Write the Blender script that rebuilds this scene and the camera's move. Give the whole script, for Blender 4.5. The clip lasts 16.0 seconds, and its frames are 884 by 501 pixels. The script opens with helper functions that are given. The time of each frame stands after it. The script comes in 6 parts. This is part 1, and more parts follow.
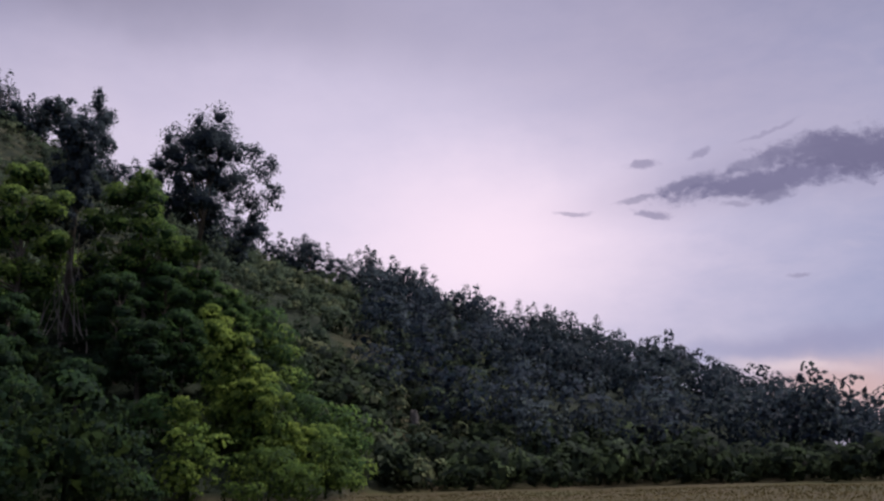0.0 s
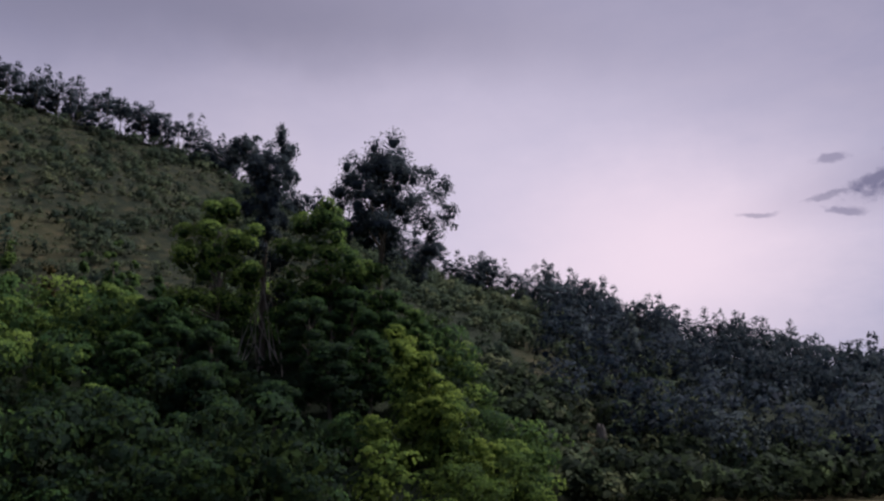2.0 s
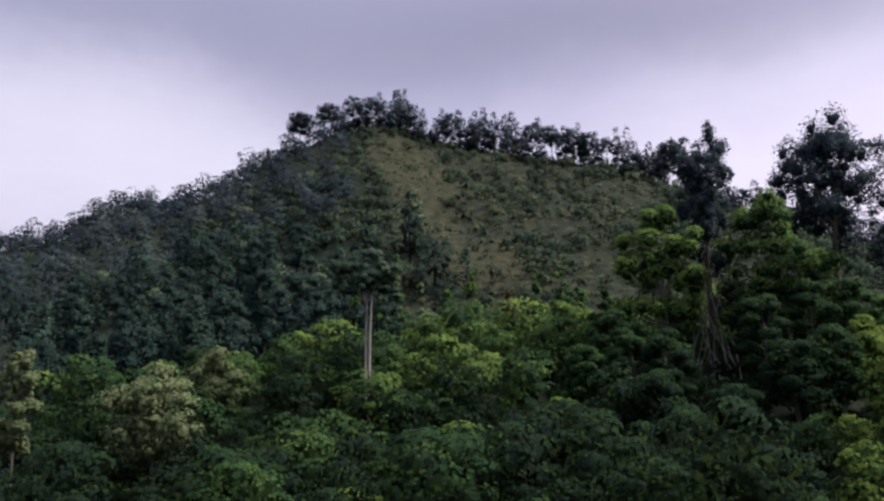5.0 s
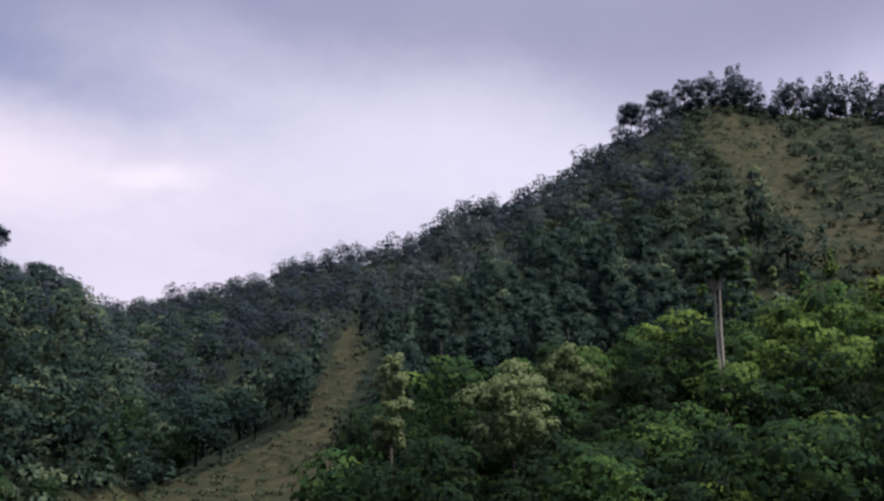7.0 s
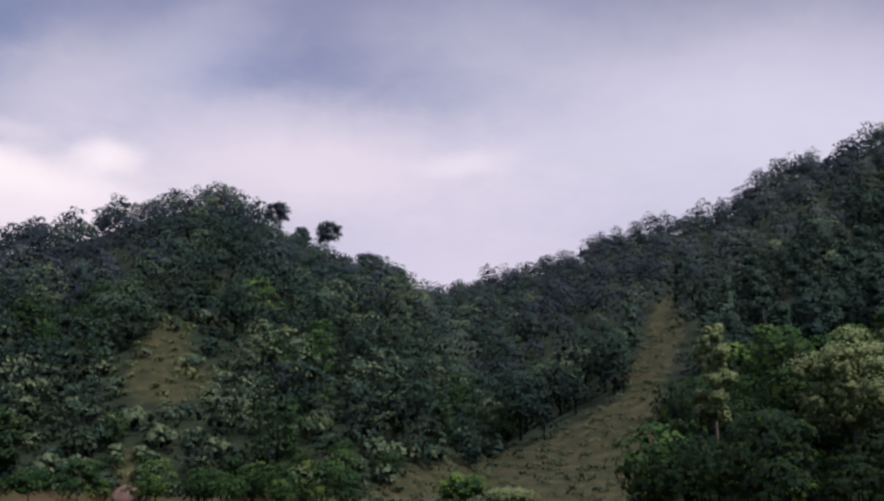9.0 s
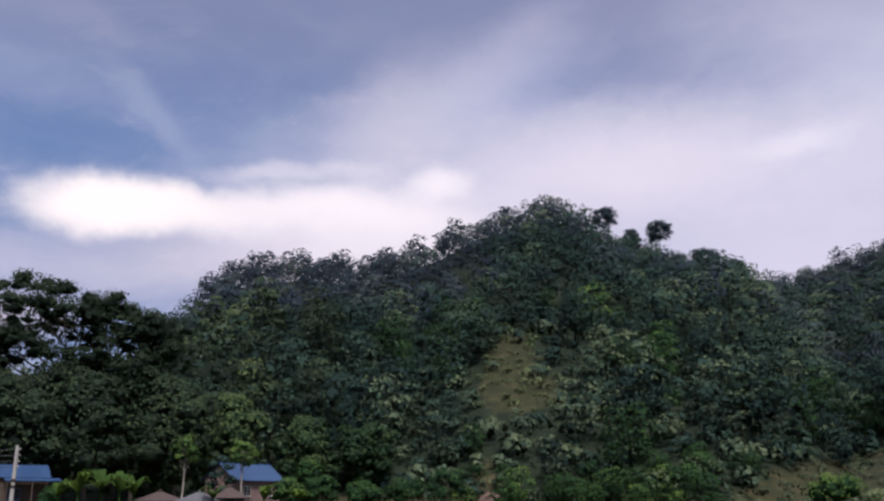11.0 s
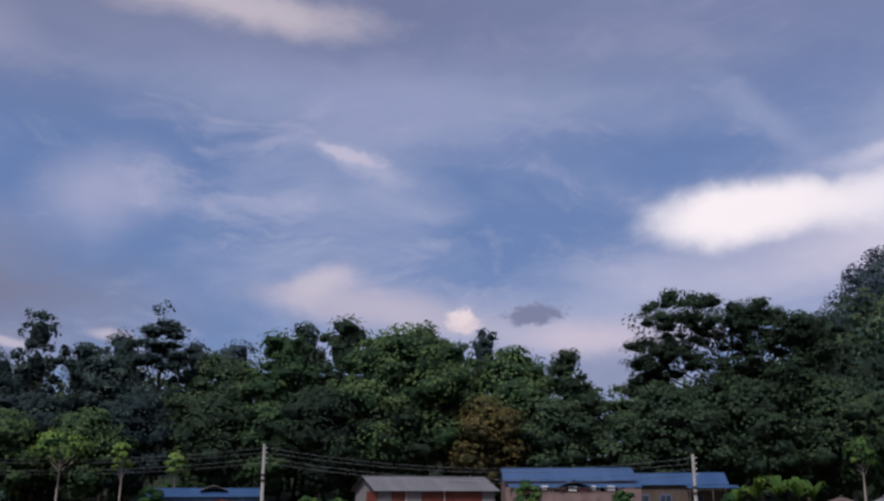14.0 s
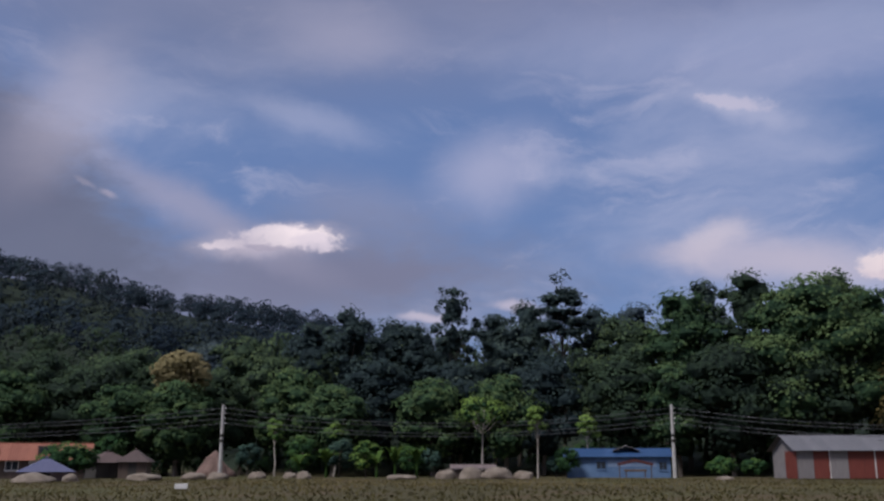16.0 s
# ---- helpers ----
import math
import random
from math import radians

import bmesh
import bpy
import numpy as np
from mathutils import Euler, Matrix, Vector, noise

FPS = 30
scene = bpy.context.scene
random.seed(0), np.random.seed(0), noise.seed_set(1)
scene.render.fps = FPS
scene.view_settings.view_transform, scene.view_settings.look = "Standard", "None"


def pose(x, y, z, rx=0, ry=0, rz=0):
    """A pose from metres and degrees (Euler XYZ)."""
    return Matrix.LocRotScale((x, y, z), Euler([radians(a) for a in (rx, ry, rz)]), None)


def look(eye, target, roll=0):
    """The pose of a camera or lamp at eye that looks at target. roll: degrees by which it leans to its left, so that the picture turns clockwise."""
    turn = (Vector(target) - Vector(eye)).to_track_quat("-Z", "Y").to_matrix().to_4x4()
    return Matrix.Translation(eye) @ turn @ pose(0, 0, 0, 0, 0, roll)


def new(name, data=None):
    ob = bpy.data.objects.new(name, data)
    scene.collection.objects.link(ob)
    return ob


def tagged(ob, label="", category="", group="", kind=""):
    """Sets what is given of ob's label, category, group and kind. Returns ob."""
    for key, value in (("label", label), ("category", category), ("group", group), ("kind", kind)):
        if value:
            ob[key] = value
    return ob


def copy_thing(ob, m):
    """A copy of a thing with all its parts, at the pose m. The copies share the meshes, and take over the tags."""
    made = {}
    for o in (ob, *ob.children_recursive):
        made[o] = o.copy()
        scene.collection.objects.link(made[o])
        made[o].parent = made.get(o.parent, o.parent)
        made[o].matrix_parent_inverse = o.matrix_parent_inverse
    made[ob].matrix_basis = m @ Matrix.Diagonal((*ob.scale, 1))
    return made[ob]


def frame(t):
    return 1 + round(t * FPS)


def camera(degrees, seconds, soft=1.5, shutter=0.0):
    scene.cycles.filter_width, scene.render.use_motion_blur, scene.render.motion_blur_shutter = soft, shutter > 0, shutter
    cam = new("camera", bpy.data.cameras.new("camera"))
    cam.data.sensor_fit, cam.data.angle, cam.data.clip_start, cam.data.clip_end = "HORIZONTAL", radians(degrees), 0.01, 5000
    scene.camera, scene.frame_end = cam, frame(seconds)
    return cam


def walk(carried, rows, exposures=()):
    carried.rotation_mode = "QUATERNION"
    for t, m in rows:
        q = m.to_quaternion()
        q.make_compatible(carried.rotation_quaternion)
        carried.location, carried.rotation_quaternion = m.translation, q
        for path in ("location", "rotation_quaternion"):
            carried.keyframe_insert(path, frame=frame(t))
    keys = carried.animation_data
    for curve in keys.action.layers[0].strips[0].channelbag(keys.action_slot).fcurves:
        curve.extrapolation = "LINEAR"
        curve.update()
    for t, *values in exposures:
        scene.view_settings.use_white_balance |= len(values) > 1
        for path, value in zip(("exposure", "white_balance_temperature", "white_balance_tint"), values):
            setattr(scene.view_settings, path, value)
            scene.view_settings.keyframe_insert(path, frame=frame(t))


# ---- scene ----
# ---- camera: stands at one spot and pans to the left ----
EYE = 1.7
cam = camera(50.9, 16.0, soft=2.5)
# seconds, turn to the left, tilt up, lean (degrees)
TURNS = [
    (0, 0.00, 13.76, -1.56), (0.5, 2.18, 13.86, -1.72), (1, 4.78, 14.22, -1.98), (1.5, 7.72, 14.77, -2.20),
    (2, 11.17, 14.99, -1.89), (2.5, 15.49, 15.16, -1.78), (3, 19.83, 15.47, -2.00), (3.2, 21.60, 15.48, -2.03),
    (5.3, 41.92, 16.40, -1.61), (5.5, 44.05, 16.45, -1.52), (6, 49.61, 16.43, -1.15), (6.5, 55.02, 16.47, -0.74),
    (7, 60.44, 16.27, -0.26), (7.5, 65.53, 15.92, 0.22), (8, 70.32, 15.47, 0.46), (8.5, 75.13, 15.08, 0.71),
    (8.7, 77.06, 14.89, 0.85), (10.8, 98.58, 14.58, 0.16), (11, 100.84, 14.74, 0.09), (11.5, 106.95, 14.89, -0.20),
    (12, 113.35, 15.06, -0.41), (12.5, 119.83, 15.34, -0.37), (13, 126.34, 15.57, -0.19), (13.5, 133.08, 15.48, -0.23),
    (14, 139.69, 15.12, -0.19), (14.5, 146.38, 14.45, 0.12), (15, 152.55, 13.83, -0.03), (15.5, 158.41, 13.35, -0.10),
    (16, 164.04, 12.85, -0.08),
]

walk(cam, [(t, pose(0, 0, EYE, 90 + tilt, 0, turn) @ pose(0, 0, 0, 0, 0, lean)) for t, turn, tilt, lean in TURNS],
     exposures=[(0, -0.1, 6430, 20), (1.0, -0.2, 6430, 19), (3.2, -0.24, 6380, 18), (5.3, 0.4, 6350, 15), (7.5, 0.3, 6380, 15), (8.7, 0.12, 6400, 15), (10.8, 0.15, 6200, 14), (12.5, -0.06, 6080, 13), (16, -0.05, 5960, 13)])


def at(az, r, z=0.0):
    """The place r metres from the viewer, az degrees to the left of north."""
    a = radians(az)
    return Vector((-math.sin(a) * r, math.cos(a) * r, z))


def facing(az, r, z=0.0, turn=0.0):
    """A pose there whose x axis runs to the right as seen from the viewer."""
    return Matrix.Translation(at(az, r, z)) @ pose(0, 0, 0, 0, 0, az + turn)


# ---- sky and sun ----
SUN_AZ, SUN_EL = -64.0, 54.0


class Nodes:
    """A short way to write node trees."""

    def __init__(self, tree):
        self.tree = tree
        tree.nodes.clear()

    def add(self, kind):
        return self.tree.nodes.new(kind)

    def attribute(self, name):
        n = self.add("ShaderNodeAttribute")
        n.attribute_name = name
        return n.outputs["Fac"]

    def set(self, socket, v):
        if isinstance(v, bpy.types.NodeSocket):
            self.tree.links.new(v, socket)
        elif isinstance(v, bpy.types.Node):
            self.tree.links.new(v.outputs[0], socket)
        elif v is not None:
            socket.default_value = (*v, 1.0) if socket.type == "RGBA" and len(v) == 3 else v

    def math(self, op, a, b=0.0, c=0.0, clamp=False):
        n = self.add("ShaderNodeMath")
        n.operation, n.use_clamp = op, clamp
        for s, v in zip(n.inputs, (a, b, c)):
            self.set(s, v)
        return n.outputs[0]

    def vec(self, op, a, b=None, scale=None):
        n = self.add("ShaderNodeVectorMath")
        n.operation = op
        self.set(n.inputs[0], a)
        if b is not None:
            self.set(n.inputs[1], b)
        if scale is not None:
            self.set(n.inputs["Scale"], scale)
        return n.outputs["Value"] if op in ("DOT_PRODUCT", "LENGTH", "DISTANCE") else n.outputs[0]

    def mix(self, fac, a, b, blend="MIX"):
        n = self.add("ShaderNodeMix")
        n.data_type, n.blend_type = "RGBA", blend
        for s, v in ((n.inputs[0], fac), (n.inputs[6], a), (n.inputs[7], b)):
            self.set(s, v)
        return n.outputs[2]

    def noise(self, vector, scale, detail=3.0, rough=0.55, distort=0.0):
        n = self.add("ShaderNodeTexNoise")
        self.set(n.inputs["Vector"], vector)
        for k, v in (("Scale", scale), ("Detail", detail), ("Roughness", rough), ("Distortion", distort)):
            n.inputs[k].default_value = v
        return n

    def ramp(self, fac, stops):
        n = self.add("ShaderNodeValToRGB")
        while len(n.color_ramp.elements) < len(stops):
            n.color_ramp.elements.new(0.5)
        for e, (p, c) in zip(n.color_ramp.elements, stops):
            e.position, e.color = p, (*c, 1.0) if len(c) == 3 else c
        self.set(n.inputs[0], fac)
        return n.outputs[0]

    def step(self, v, lo, hi, a=0.0, b=1.0):
        n = self.add("ShaderNodeMapRange")
        n.interpolation_type = "SMOOTHSTEP"
        for s, x in zip(n.inputs, (v, lo, hi, a, b)):
            self.set(s, x)
        return n.outputs[0]


world = bpy.data.worlds.new("evening_sky")
scene.world = world
world.use_nodes = True
w = Nodes(world.node_tree)
direction = w.add("ShaderNodeTexCoord").outputs["Generated"]
sky = w.add("ShaderNodeTexSky")
sky.sky_type, sky.sun_disc = "NISHITA", False
sky.sun_elevation, sky.sun_rotation = radians(SUN_EL), radians(-SUN_AZ)
sky.air_density, sky.dust_density, sky.ozone_density = 1.0, 1.5, 1.5
parts_xyz = w.add("ShaderNodeSeparateXYZ")
w.set(parts_xyz.inputs[0], direction)
height = parts_xyz.outputs[2]
# cloud space: directions bent by broad and fine turbulence
broad = w.noise(direction, 3.0, 4.0, 0.55)
fine = w.noise(direction, 14.0, 5.0, 0.6)
bend = w.vec("SUBTRACT", broad.outputs["Color"], (0.5, 0.5, 0.5))
bend2 = w.vec("SUBTRACT", fine.outputs["Color"], (0.5, 0.5, 0.5))
bent = w.vec("ADD", w.vec("ADD", direction, w.vec("SCALE", bend, scale=0.05)), w.vec("SCALE", bend2, scale=0.03))


fray = w.math("MULTIPLY", w.math("SUBTRACT", w.noise(w.vec("MULTIPLY", direction, (1, 1, 2.2)), 22.0, 6.0, 0.62).outputs[0], 0.5), 1.1)


frazzle = w.math("MULTIPLY", w.math("SUBTRACT", w.noise(w.vec("MULTIPLY", bent, (1, 1, 1.8)), 75.0, 5.0, 0.65).outputs[0], 0.5), 1.6)


def toward(az, el):
    a, e = radians(az), radians(el)
    return Vector((-math.sin(a) * math.cos(e), math.cos(a) * math.cos(e), math.sin(e)))


def bank(az, el, wide, tall, lean=0.0, soft=1.0, source=None):
    """How much of a cloud bank lies in a direction: a soft oval, wide and tall in degrees of half width."""
    mid = toward(az, el)
    right = Vector((math.cos(radians(az)), math.sin(radians(az)), 0))
    up = right.cross(mid)
    q = Matrix.Rotation(radians(-lean), 3, mid)
    right, up = q @ right, q @ up
    off = w.vec("SUBTRACT", source or bent, tuple(mid))
    u = w.math("DIVIDE", w.vec("DOT_PRODUCT", off, tuple(right)), math.sin(radians(wide)))
    v = w.math("DIVIDE", w.vec("DOT_PRODUCT", off, tuple(up)), math.sin(radians(tall)))
    n = w.vec("DOT_PRODUCT", off, tuple(mid))
    d = w.math("SQRT", w.math("ADD", w.math("ADD", w.math("MULTIPLY", u, u), w.math("MULTIPLY", v, v)), w.math("MULTIPLY", n, n)))
    d = w.math("ADD", d, w.math("MULTIPLY", fray, 0.2 if soft > 1.0 or soft == 0.7 else 0.65))
    if soft < 0.7:
        d = w.math("ADD", d, frazzle)
    return w.step(d, 1.0 + 0.5 * soft, max(0.0, 1.0 - 0.8 * soft))


# clear evening blue, kept from the sky model, toned towards slate
blue = w.mix(0.55, w.mix(1.0, sky.outputs[0], (0.055, 0.055, 0.06), "MULTIPLY"), (0.20, 0.295, 0.545))
streak = w.vec("MULTIPLY", bent, (1.0, 1.0, 3.2))
wisps = w.noise(streak, 2.6, 6.0, 0.55, 0.4).outputs[0]
tone = w.mix(w.math("MULTIPLY", w.step(wisps, 0.40, 0.72), 0.5), blue, (0.50, 0.50, 0.62))
shreds = w.noise(w.vec("MULTIPLY", bent, (1.0, 1.0, 2.6)), 8.0, 7.0, 0.62, 0.6).outputs[0]
tone = w.mix(w.math("MULTIPLY", w.step(shreds, 0.5, 0.72), 0.28), tone, (0.62, 0.58, 0.67))
# the wide pale veil round the set sun
veil = bank(28, 16, 78, 44, 0, 1.1)
veil = w.math("MAXIMUM", veil, bank(60, 10, 40, 16, 0, 1.1))
veil_tone = w.mix(w.step(wisps, 0.3, 0.7), (0.50, 0.49, 0.63), (0.62, 0.58, 0.68))
tone = w.mix(w.math("MULTIPLY", veil, 0.96), tone, veil_tone)
# the sky deepens above, with lens vignetting put into its colour
tone = w.mix(w.step(height, 0.33, 0.50, 0.0, 0.72), tone, (0.22, 0.235, 0.36))
for az, el, wide, tall, lean, soft, amount, colour in (
        (5, 16, 28, 15, 0, 1.2, 0.75, (0.80, 0.75, 0.89)),
        (-2.7, 13.8, 10.4, 5.9, 0, 1.2, 0.85, (1.05, 0.9, 0.98)),
        (-23.0, 3.9, 6.6, 2.1, 0, 1.1, 0.75, (0.74, 0.5, 0.43)),
        (-20.2, 5.5, 3.8, 0.5, -4, 0.9, 0.6, (0.86, 0.74, 0.74)),
        (-21.6, 6.8, 8.0, 0.9, 3, 1.1, 0.7, (0.33, 0.34, 0.5)),
        (-19.0, 16.7, 8.6, 1.7, 3, 1.2, 0.5, (0.34, 0.33, 0.47)),
        (-20.5, 16.5, 6.0, 0.75, 3, 0.6, 0.9, (0.17, 0.17, 0.28)),
        (-15.9, 16.9, 2.6, 0.42, 6, 0.6, 0.85, (0.19, 0.19, 0.3)),
        (-24.4, 17.7, 4.0, 0.95, -3, 0.6, 0.92, (0.15, 0.15, 0.25)),
        (-20.2, 17.7, 2.2, 0.4, 12, 0.6, 0.7, (0.22, 0.22, 0.33)),
        (-27.0, 17.6, 3.4, 1.3, -3, 0.6, 0.92, (0.15, 0.15, 0.25)),
        (-20.4, 15.7, 1.5, 0.5, 0, 0.6, 0.8, (0.2, 0.2, 0.31)),
        (-16.4, 18.6, 0.8, 0.28, 20, 0.6, 0.6, (0.27, 0.26, 0.38)),
        (-20.8, 19.3, 1.5, 0.16, 14, 0.6, 0.5, (0.3, 0.29, 0.41)),
        (-12.9, 18.1, 1.0, 0.25, 0, 0.6, 0.65, (0.26, 0.25, 0.37)),
        (-12.1, 16.2, 1.1, 0.2, 8, 0.6, 0.6, (0.28, 0.27, 0.38)),
        (-8.5, 15.6, 1.1, 0.16, 0, 0.6, 0.55, (0.28, 0.27, 0.38)),
        (-13.0, 15.3, 1.1, 0.3, -6, 0.6, 0.65, (0.25, 0.24, 0.36)),
        (-18.4, 15.2, 0.8, 0.18, 0, 0.6, 0.5, (0.28, 0.27, 0.38)),
        (-21.5, 10.9, 0.6, 0.14, 0, 0.6, 0.5, (0.28, 0.27, 0.38)),
        (-17.2, 22.5, 14.6, 5.2, -20, 1.2, 0.35, (0.33, 0.32, 0.46)),
        (26.4, 29.3, 20.9, 3.1, 0, 1.2, 0.6, (0.24, 0.24, 0.33)),
        (54.6, 30.1, 17.4, 2.4, 4, 1.2, 0.5, (0.27, 0.28, 0.38)),
        (59.8, 23.1, 14.6, 4.2, -10, 1.2, 0.5, (0.74, 0.74, 0.86)),
        (78.5, 19.7, 3.0, 0.8, 0, 1.1, 0.4, (0.93, 0.88, 0.94)),
        (78.5, 27.3, 6.2, 2.6, 0, 1.2, 0.22, (0.66, 0.66, 0.76)),
        (68.6, 20.1, 14.6, 4.2, 0, 1.2, 0.45, (0.72, 0.71, 0.8)),
        (94.4, 21.5, 10.4, 2.8, -5, 1.2, 0.35, (0.72, 0.68, 0.78)),
        (99.6, 23.9, 7.7, 2.1, 20, 1.1, 0.5, (0.36, 0.4, 0.58)),
        (67.2, 23.4, 13.9, 5.6, 0, 1.2, 0.35, (0.62, 0.58, 0.68)),
        (104.0, 23.1, 5.2, 2.8, 40, 1.1, 0.6, (0.6, 0.56, 0.64)),
        (98.0, 25.2, 5.9, 2.1, 35, 1.1, 0.5, (0.56, 0.54, 0.64)),
        (89.4, 19.2, 15.0, 4.0, 0, 1.2, 0.8, (0.80, 0.72, 0.78)),
        (78.2, 19.6, 3.1, 0.9, 8, 1.1, 0.25, (0.84, 0.78, 0.82)),
        (108.8, 13.7, 17.4, 3.1, 0, 1.2, 0.8, (0.72, 0.64, 0.7)),
        (119.1, 21.9, 3.6, 1.0, -42, 1.1, 0.35, (0.46, 0.47, 0.6)),
        (111.2, 19.1, 4.9, 0.7, 4, 1.0, 0.5, (0.78, 0.72, 0.78)),
        (107.5, 16.9, 6.5, 1.1, -2, 1.15, 0.8, (0.92, 0.83, 0.83)),
        (115.0, 16.5, 8.5, 1.4, 0, 1.1, 0.65, (0.98, 0.89, 0.87)),
        (121.0, 16.6, 4.9, 1.75, 3, 0.7, 0.97, (1.03, 0.92, 0.875)),
        (118.0, 16.4, 5.0, 1.25, 0, 1.05, 0.7, (1.0, 0.89, 0.85)),
        (101.2, 18.5, 2.0, 0.9, 10, 1.1, 0.75, (0.94, 0.86, 0.87)),
        (104.0, 15.8, 9.0, 3.2, 0, 1.2, 0.75, (0.93, 0.84, 0.86)),
        (80.0, 13.2, 13.0, 4.5, 0, 1.2, 0.6, (0.75, 0.69, 0.78)),
        (145.0, 20.5, 3.1, 0.8, -20, 1.0, 0.5, (0.56, 0.54, 0.64)),
        (140.4, 11.2, 8.0, 1.7, -6, 1.1, 0.55, (0.52, 0.48, 0.56)),
        (129.7, 9.5, 6.6, 1.3, 2, 1.1, 0.75, (0.7, 0.58, 0.62)),
        (129.0, 7.2, 4.2, 1.4, 0, 1.0, 0.75, (0.3, 0.31, 0.42)),
        (138.1, 10.7, 1.0, 0.7, 0, 0.5, 0.85, (0.88, 0.7, 0.66)),
        (138.5, 11.2, 0.9, 0.6, 20, 0.65, 0.85, (0.98, 0.8, 0.73)),
        (133.5, 11.0, 2.1, 0.62, 5, 0.5, 0.88, (0.2, 0.21, 0.31)),
        (137.5, 24.5, 17.4, 1.4, -4, 1.2, 0.35, (0.33, 0.37, 0.52)),
        (152.0, 31.0, 16.0, 4.0, 0, 1.2, 0.6, (0.17, 0.185, 0.28)),
        (153.0, 29.4, 7.5, 1.2, -3, 1.0, 0.85, (0.6, 0.52, 0.54)),
        (145.6, 20.9, 2.2, 0.42, -14, 0.6, 0.65, (0.6, 0.54, 0.62)),
        (160.7, 17.7, 3.8, 2.4, 20, 1.2, 0.6, (0.5, 0.48, 0.6)),
        (147.2, 13.0, 2.4, 1.0, 18, 0.95, 0.8, (0.64, 0.56, 0.6)),
        (144.0, 11.5, 7.0, 1.2, -8, 1.1, 0.7, (0.56, 0.49, 0.55)),
        (169.1, 15.1, 5.2, 2.1, -10, 1.1, 0.5, (0.3, 0.3, 0.4)),
        (142.1, 23.5, 11.1, 2.1, -12, 1.2, 0.35, (0.36, 0.38, 0.54)),
        (175.0, 10.6, 17.5, 3.6, 3, 1.0, 0.9, (0.22, 0.22, 0.295)),
        (175.0, 13.2, 4.3, 0.9, 4, 1.0, 0.7, (0.7, 0.58, 0.6)),
        (170.0, 11.4, 7.5, 1.3, 2, 0.8, 0.8, (0.21, 0.21, 0.29)),
        (174.8, 13.8, 2.2, 0.36, 2, 0.65, 0.9, (0.95, 0.8, 0.78)),
        (173.4, 13.4, 2.6, 0.5, 0, 0.65, 0.95, (1.0, 0.84, 0.8)),
        (177.4, 13.1, 1.8, 0.36, 8, 0.5, 0.85, (0.82, 0.69, 0.69)),
        (172.0, 13.1, 1.4, 0.42, -6, 0.6, 0.8, (0.8, 0.68, 0.7)),
        (175.2, 12.95, 1.5, 0.14, -6, 0.5, 0.7, (0.4, 0.34, 0.4)),
        (180.0, 15.2, 8.4, 1.3, -24, 1.1, 0.6, (0.42, 0.38, 0.46)),
        (188.0, 12.6, 8.6, 5.0, -34, 0.8, 0.95, (0.16, 0.17, 0.235)),
        (185.0, 15.5, 0.5, 0.22, -20, 0.9, 0.5, (0.5, 0.43, 0.49)),
        (186.4, 16.1, 0.7, 0.2, -30, 0.9, 0.45, (0.46, 0.4, 0.46)),
        (192.4, 17.4, 5.9, 4.2, -20, 0.8, 0.9, (0.15, 0.155, 0.22)),
        (187.6, 20.3, 2.4, 5.6, -30, 1.1, 0.5, (0.5, 0.45, 0.52)),
        (164.9, 8.8, 1.4, 0.3, 0, 0.9, 0.5, (0.8, 0.66, 0.68)),
        (159.3, 9.2, 1.7, 0.4, -10, 0.9, 0.5, (0.78, 0.64, 0.66)),
        (172.6, 20.7, 4.2, 0.9, -20, 1.1, 0.5, (0.4, 0.42, 0.56)),
        (178.0, 27.5, 15.0, 5.5, 0, 1.2, 0.5, (0.20, 0.21, 0.29)),
        (170.2, 25.5, 4.2, 2.1, -10, 1.1, 0.45, (0.44, 0.41, 0.5))):
    tone = w.mix(w.math("MULTIPLY", bank(az, el, wide, tall, lean, soft), amount), tone, colour)
# brightness added to the unseen sky overhead as thin cloud, to light the tops of the trees
tone = w.mix(w.step(height, 0.50, 0.86), tone, w.mix(wisps, (0.52, 0.53, 0.62), (0.74, 0.73, 0.78)))
back = w.add("ShaderNodeBackground")
w.set(back.inputs[0], tone)
back.inputs[1].default_value = 1.0
out = w.add("ShaderNodeOutputWorld")
w.set(out.inputs[0], back)

sun = new("sun", bpy.data.lights.new("sun", "SUN"))
sun.data.energy, sun.data.angle, sun.data.color = 3.5, radians(11), (1.0, 0.94, 0.87)
sun.matrix_world = look(toward(SUN_AZ, SUN_EL) * 100, (0, 0, 0))

# ---- materials ----


def material(name):
    m = bpy.data.materials.new(name)
    m.use_nodes = True
    return m, Nodes(m.node_tree)


def finish(n, colour, rough=0.8, metal=0.0, bump=None, strength=0.3, distance=0.02, spec=0.5):
    b = n.add("ShaderNodeBsdfPrincipled")
    n.set(b.inputs["Base Color"], colour)
    n.set(b.inputs["Roughness"], rough)
    b.inputs["Metallic"].default_value = metal
    b.inputs["Specular IOR Level"].default_value = spec
    if bump is not None:
        k = n.add("ShaderNodeBump")
        k.inputs["Strength"].default_value, k.inputs["Distance"].default_value = strength, distance
        n.set(k.inputs["Height"], bump)
        n.set(b.inputs["Normal"], k)
    o = n.add("ShaderNodeOutputMaterial")
    n.set(o.inputs[0], b)


